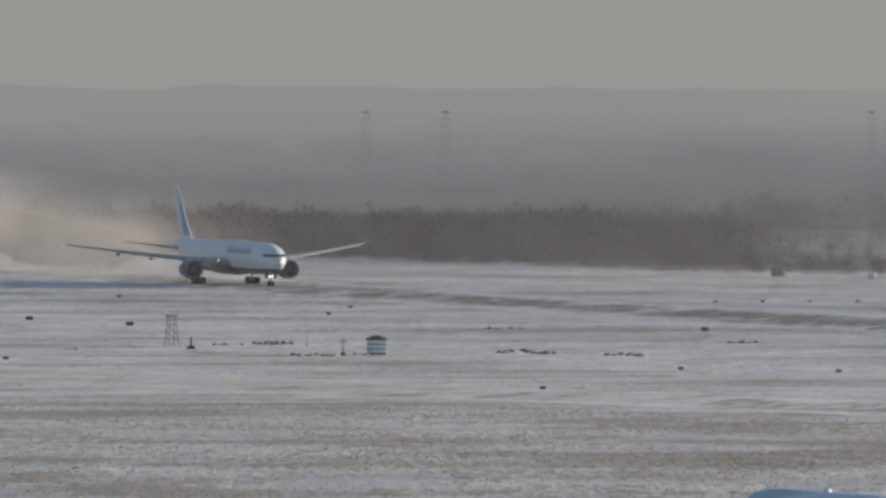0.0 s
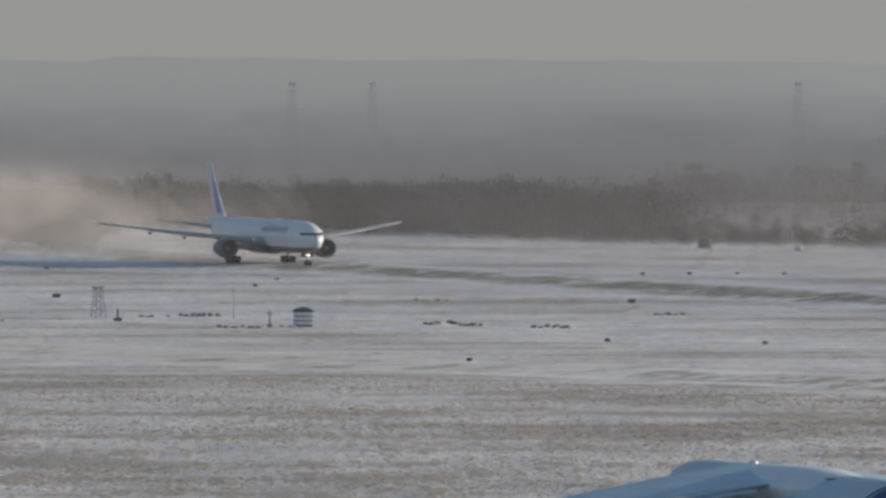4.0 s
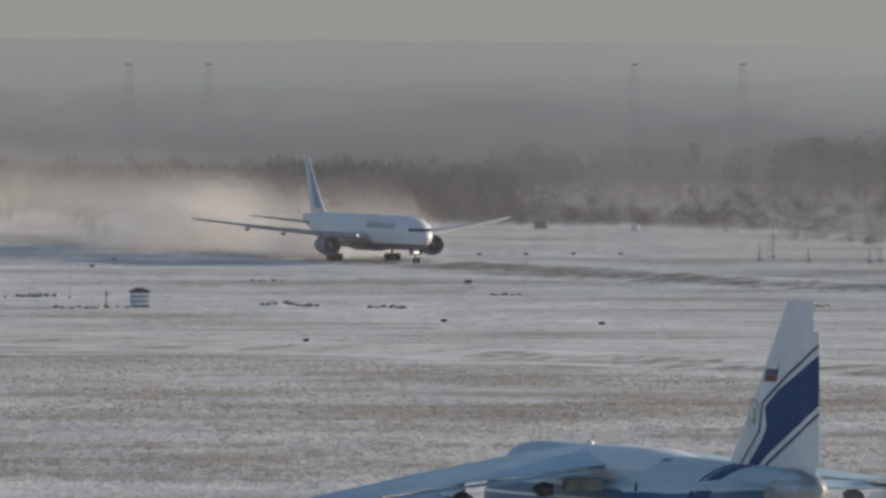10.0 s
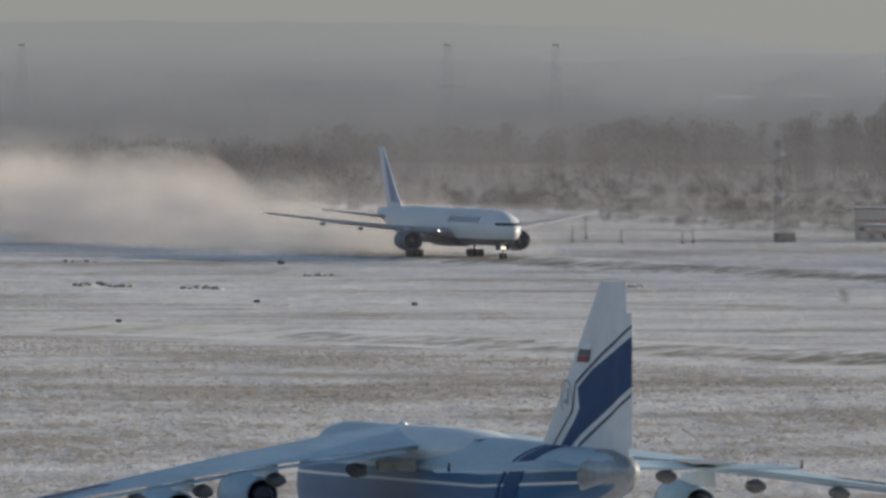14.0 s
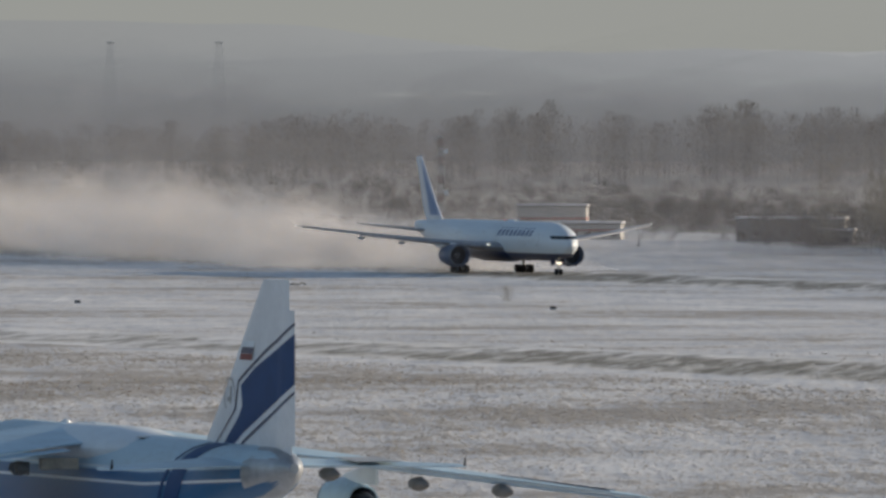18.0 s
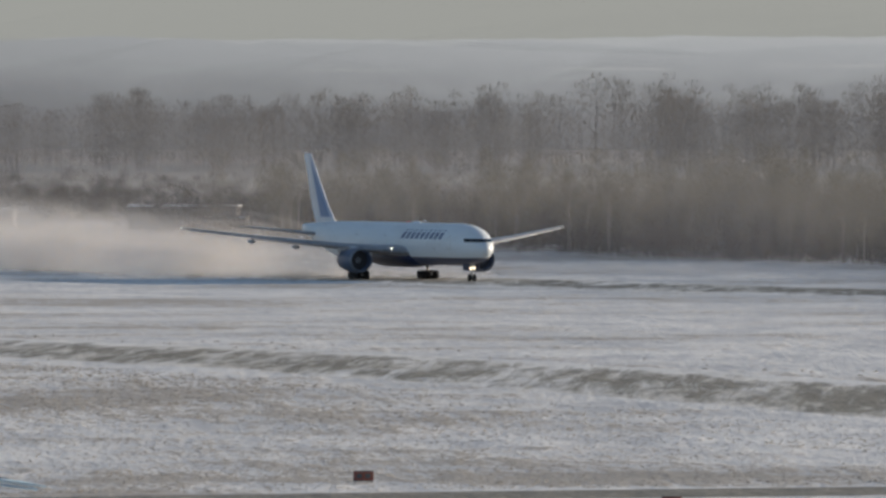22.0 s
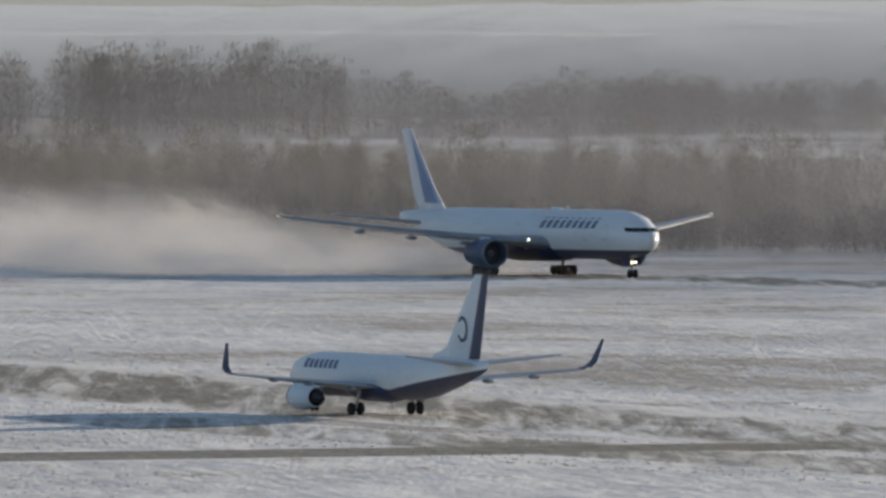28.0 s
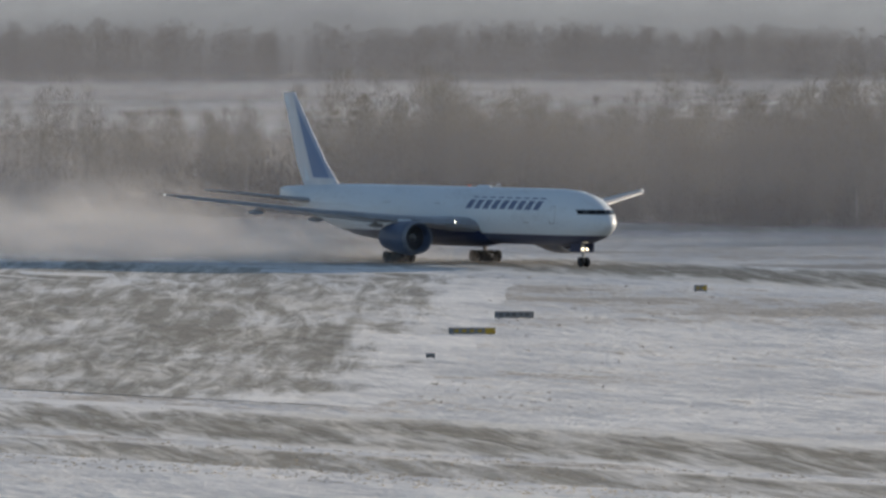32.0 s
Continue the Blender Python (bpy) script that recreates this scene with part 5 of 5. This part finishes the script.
def sign(p, w, h, end, label, turn=0):
    """A low guidance sign: cabinet, framed face with plain bars, feet."""
    k = new("taxiway_sign")
    k.matrix_basis = face_eye(p, turn)
    c = part("cabinet", box((w, 0.35, h), (0, 0, h / 2 + 0.12), bevel=0.03), M_CONCRETE, k)
    part("face", box((w * 0.96, 0.04, h * 0.84), (0, -0.19, h / 2 + 0.12), bevel=0.01), M_SIGNBLACK if end != "red" else M_REDROOF, c)
    n = max(2, int(w / 0.75))
    for i in range(n):
        x = -w * 0.42 + w * 0.84 * (i + 0.5) / n
        part("lettering_bar", box((w * 0.5 / n, 0.02, h * 0.42), (x, -0.225, h / 2 + 0.12)), M_YELLOW if end == "yellow" else M_CONCRETE, c, smooth=False)
    if end == "yellow":
        part("yellow_panel", box((w * 0.22, 0.05, h * 0.84), (w * 0.39, -0.24, h / 2 + 0.12), bevel=0.01), M_YELLOW, c, "yellow end panel")
    for x in (-w * 0.4, w * 0.4):
        part("foot", box((0.15, 0.3, 0.16), (x, 0, 0.06), bevel=0.02), M_STRUT, k)
    return tagged(k, label, "sign")


sign(polar(4.514, 1324), 1.65, 0.85, "red", "small reddish-brown taxiway sign in snow")
sign(polar(5.594, 1260), 1.6, 0.7, "red", "small reddish-brown taxiway sign in snow")
sign(polar(12.802, 1590), 3.8, 0.62, "dark", "long low dark taxiway guidance sign")
sign(polar(12.654, 1540), 4.4, 0.6, "yellow", "grey taxiway sign with a yellow end panel")
sign(polar(12.509, 1470), 0.8, 0.35, "dark", "tiny dark taxiway sign")
sign(polar(13.455, 1682), 1.3, 0.6, "yellow", "small yellow sign beside the runway")
sign(polar(10.519, 1594), 3.8, 0.62, "dark", "long low dark taxiway guidance sign")
sign(polar(10.671, 1738), 1.7, 0.4, "yellow", "small yellow sign beside the runway")
sign(polar(10.038, 1540), 3.9, 0.55, "dark", "long low dark taxiway guidance sign")
sign(polar(10.141, 1251), 1.15, 0.62, "yellow", "short yellow taxiway sign in snow")
sign(polar(6.603, 1357), 0.75, 0.5, "yellow", "short yellow taxiway sign in snow")


ROLL = [(0.0, -3029.6), (0.5, -3022.7), (1.0, -3015.3), (1.5, -3007.1), (2.0, -2998.1), (2.5, -2987.6), (3.0, -2977.7), (3.5, -2966.9), (5.5, -2921.2), (6.0, -2908.5), (6.5, -2895.0), (7.0, -2881.0), (7.5, -2866.2), (8.0, -2851.7), (8.5, -2836.3), (9.0, -2820.7), (9.5, -2804.3), (10.0, -2787.5), (10.5, -2770.0), (11.0, -2752.0), (11.5, -2733.8), (12.0, -2714.9), (12.5, -2695.6), (13.0, -2676.3), (13.5, -2655.7), (14.0, -2634.6), (14.5, -2612.6), (16.5, -2516.8), (17.0, -2491.7), (17.5, -2466.6), (18.0, -2440.2), (18.5, -2414.1), (19.0, -2387.4), (19.5, -2360.2), (20.0, -2332.7), (20.5, -2304.7), (21.0, -2276.3), (21.5, -2247.7), (22.0, -2218.4), (22.5, -2188.7), (23.0, -2158.1), (23.5, -2127.4), (24.0, -2095.8), (24.5, -2064.3), (26.5, -1934.9), (27.0, -1901.2), (27.5, -1867.2), (28.0, -1832.4), (28.5, -1797.2), (29.0, -1761.6), (29.5, -1725.6), (30.0, -1689.3), (30.5, -1652.7), (31.0, -1615.9), (31.5, -1578.8), (32.0, -1541.3)]

# ---- blown snow behind the rolling airliner ----
def dust_mat(name, share):
    m = bpy.data.materials.new(name)
    m.use_nodes = True
    nt = m.node_tree
    nt.nodes.clear()
    n1 = texture(nt, 1.3, 4, 0.55)
    i = nt.nodes.new("ShaderNodeObjectInfo")
    c, size = nt.nodes.new("ShaderNodeTexCoord"), nt.nodes.new("ShaderNodeVectorMath")
    size.operation = "LENGTH"
    link(nt, c.outputs["Object"], size.inputs[0])
    # the cloud is thin at its rim and thickens inwards
    rim = calc(nt, "SUBTRACT", 1.5, calc(nt, "MULTIPLY", ramp(nt, size.outputs["Value"], 0.3, 1.15), 1.35))
    v = ramp(nt, calc(nt, "ADD", n1, calc(nt, "MULTIPLY", calc(nt, "SUBTRACT", i.outputs["Random"], 0.5), 0.12)), 0.22, 0.78)
    a = calc(nt, "MULTIPLY", calc(nt, "MULTIPLY", v, rim), 0.135 * share)
    d = nt.nodes.new("ShaderNodeBsdfDiffuse")
    d.inputs[0].default_value = (0.97, 0.94, 0.91, 1)
    t = nt.nodes.new("ShaderNodeBsdfTranslucent")
    t.inputs[0].default_value = (0.97, 0.94, 0.91, 1)
    both, mix, clear = nt.nodes.new("ShaderNodeMixShader"), nt.nodes.new("ShaderNodeMixShader"), nt.nodes.new("ShaderNodeBsdfTransparent")
    both.inputs[0].default_value = 0.5
    link(nt, d.outputs[0], both.inputs[1])
    link(nt, t.outputs[0], both.inputs[2])
    link(nt, a, mix.inputs[0])
    link(nt, clear.outputs[0], mix.inputs[1])
    link(nt, both.outputs[0], mix.inputs[2])
    o = nt.nodes.new("ShaderNodeOutputMaterial")
    link(nt, mix.outputs[0], o.inputs[0])
    return m


scene.cycles.transparent_max_bounces = 96
M_DUST, M_THIN = dust_mat("blown_snow", 1.0), dust_mat("thin_blown_snow", 0.2)


def puff_mesh(seed, material, veils=(1.0, 0.86, 0.72, 0.56, 0.38)):
    """Nested thin veils for blown snow and for added haze, uneven like a small cloud."""
    bm = bmesh.new()
    for k, r in enumerate(veils):
        made = bmesh.ops.create_icosphere(bm, subdivisions=3, radius=1)
        for v in made["verts"]:
            n = v.co.normalized()
            v.co = n * r * (1 + 0.30 * noise.noise(n * 1.5 + Vector((seed * 7.1, k * 0.35, 0))) + 0.16 * noise.noise(n * 3.6 + Vector((seed, k * 0.5, 4))))
    return mesh_of("veil_puff", bm, material)


PUFFS = [puff_mesh(k, M_DUST) for k in range(5)]
WISPS = [puff_mesh(k, M_THIN) for k in range(5)]
CLOUD = []
prng = random.Random(11)


def pass_time(s):
    """When the airliner's engines pass a place along the runway."""
    lag = float(np.interp(s, (-2950, -2300, -1900), (44, 24, 2)))
    if s <= ROLL[0][1] - lag:
        return (s - ROLL[0][1] + lag) / 13.0
    ts, ss = [r[0] for r in ROLL], [r[1] - lag for r in ROLL]
    return float(np.interp(s, ss, ts))


for k in range(232):
    s = -3640 + 9.0 * k
    hz = prng.uniform(5.5, 10.5) * float(np.interp(s, (-2950, -2600, -2300), (1.6, 1.2, 1.0)))
    d = RUNWAY_D + prng.uniform(-16, 18 if s < -2300 else 30)
    ob = new("snow_cloud", (WISPS if s < -2960 else PUFFS)[k % 5])
    ob.scale = (prng.uniform(20, 32), prng.uniform(12, 19), hz)
    tagged(ob, "swirling cloud of blown snow over the runway", "snow cloud", "clouds of blown snow")
    CLOUD.append((ob, s, d, hz, prng.uniform(-25, 25)))


# ---- translucent shells added to imitate distance haze along woods and far field ----
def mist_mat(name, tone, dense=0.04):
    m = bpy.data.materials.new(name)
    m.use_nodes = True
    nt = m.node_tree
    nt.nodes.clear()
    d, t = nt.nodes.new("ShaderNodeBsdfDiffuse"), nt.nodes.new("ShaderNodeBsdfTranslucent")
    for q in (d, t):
        # the brightness of hazy air is put into this tone
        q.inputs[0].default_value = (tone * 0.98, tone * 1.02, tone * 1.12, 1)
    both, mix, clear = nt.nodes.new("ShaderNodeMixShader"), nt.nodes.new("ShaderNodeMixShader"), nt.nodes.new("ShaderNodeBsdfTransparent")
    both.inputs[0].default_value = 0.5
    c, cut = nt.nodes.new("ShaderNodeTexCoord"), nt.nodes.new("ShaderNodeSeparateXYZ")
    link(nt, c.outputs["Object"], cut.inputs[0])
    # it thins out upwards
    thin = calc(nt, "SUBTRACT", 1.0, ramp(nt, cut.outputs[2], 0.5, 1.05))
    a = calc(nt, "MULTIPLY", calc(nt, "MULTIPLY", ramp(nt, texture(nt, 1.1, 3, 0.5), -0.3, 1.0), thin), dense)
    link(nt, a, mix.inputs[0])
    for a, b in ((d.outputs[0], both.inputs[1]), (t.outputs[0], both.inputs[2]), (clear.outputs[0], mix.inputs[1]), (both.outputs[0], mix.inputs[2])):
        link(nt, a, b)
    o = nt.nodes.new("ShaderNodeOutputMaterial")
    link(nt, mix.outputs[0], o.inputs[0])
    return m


# the second is a paler copy, its extra brightness put into the colour
M_MIST, M_FIELDMIST = mist_mat("haze_veil", 0.3), mist_mat("paler_haze_veil", 0.45, 0.018)
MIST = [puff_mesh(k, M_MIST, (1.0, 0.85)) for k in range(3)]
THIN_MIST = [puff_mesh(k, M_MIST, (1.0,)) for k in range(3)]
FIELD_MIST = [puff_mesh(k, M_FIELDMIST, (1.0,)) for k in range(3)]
mrng = random.Random(8)


def haze_shell(x, y, turn, half, deep, tall, banks=MIST):
    ob = new("haze_shell", banks[mrng.randrange(3)])
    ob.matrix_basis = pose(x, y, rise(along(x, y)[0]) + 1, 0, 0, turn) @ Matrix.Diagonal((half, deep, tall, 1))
    tagged(ob, "added translucent veil imitating distance haze", "haze", "banks of ice haze", "stuff")


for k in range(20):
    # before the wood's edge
    haze_shell(*field(-3700 + 120 * k, -972 + mrng.uniform(-5, 5)), 90 - RUNWAY_BEARING + mrng.uniform(-2, 2), 210, 34, mrng.uniform(27, 33), THIN_MIST if k < 6 else MIST)
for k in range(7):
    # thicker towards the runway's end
    haze_shell(*field(-2060 + 105 * k, -1006 + mrng.uniform(-5, 5)), 90 - RUNWAY_BEARING + mrng.uniform(-2, 2), 170, 28, mrng.uniform(27, 33))
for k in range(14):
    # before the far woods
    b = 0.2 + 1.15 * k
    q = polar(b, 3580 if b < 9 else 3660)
    haze_shell(q.x, q.y, -b + mrng.uniform(-2, 2), 150, 44, mrng.uniform(29, 36) * (1.15 if b > 4 else 1.0), THIN_MIST if b < 9 else MIST)
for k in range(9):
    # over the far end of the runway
    haze_shell(*field(-3300 + 105 * k, -815 + mrng.uniform(-6, 6)), 90 - RUNWAY_BEARING + mrng.uniform(-2, 2), 190, 26, mrng.uniform(22, 30), FIELD_MIST)


def dust_motion():
    for ob, s, d, hz, yaw in CLOUD:
        tp = pass_time(s)
        times = sorted({0.0, 32.0, *(round(t, 2) for t in (tp, tp + 0.35, tp + 0.8, tp + 1.6, tp + 3, tp + 8, tp + 14, tp + 20) if 0 < t < 32)})
        rows = []
        for t in times:
            age = max(t - tp, 0)
            up = -1.3 * hz + 1.5 * hz * (1 - math.exp(-age / 0.6)) + float(np.interp(s, (-2950, -2600, -2300), (0.5, 0.32, 0.2))) * min(age, 20)
            x, y = field(s - 0.7 * min(age, 20), d + 0.35 * min(age, 20))
            rows.append((t, pose(x, y, rise(s) + up, 0, 0, 90 - RUNWAY_BEARING + yaw + 0.8 * min(age, 20))))
        walk(ob, rows)


# ---- what moves ----
TAXI_BEARING = 343.0
TAXI_AT = (-1301.5, -602.2)


def on_runway(s):
    x, y = field(s, RUNWAY_D)
    tilt = math.degrees(math.atan2(rise(s) - rise(s - 31), 31))
    return pose(x, y, rise(s) + 0.06, 0, -tilt, 90 - RUNWAY_BEARING)


def motions():
    walk(airliner, [(t, on_runway(s)) for t, s in ROLL])
    rows = []
    for t in (0.0, 8.0, 16.0, 24.0, 28.0, 32.0):
        s, d = TAXI_AT
        s -= 6.5 * (t - 28.0)
        x, y = field(s, d)
        rows.append((t, pose(x, y, rise(s) + 0.05, 0, 0, 90 - TAXI_BEARING)))
    walk(taxi, rows)
    dust_motion()


motions()
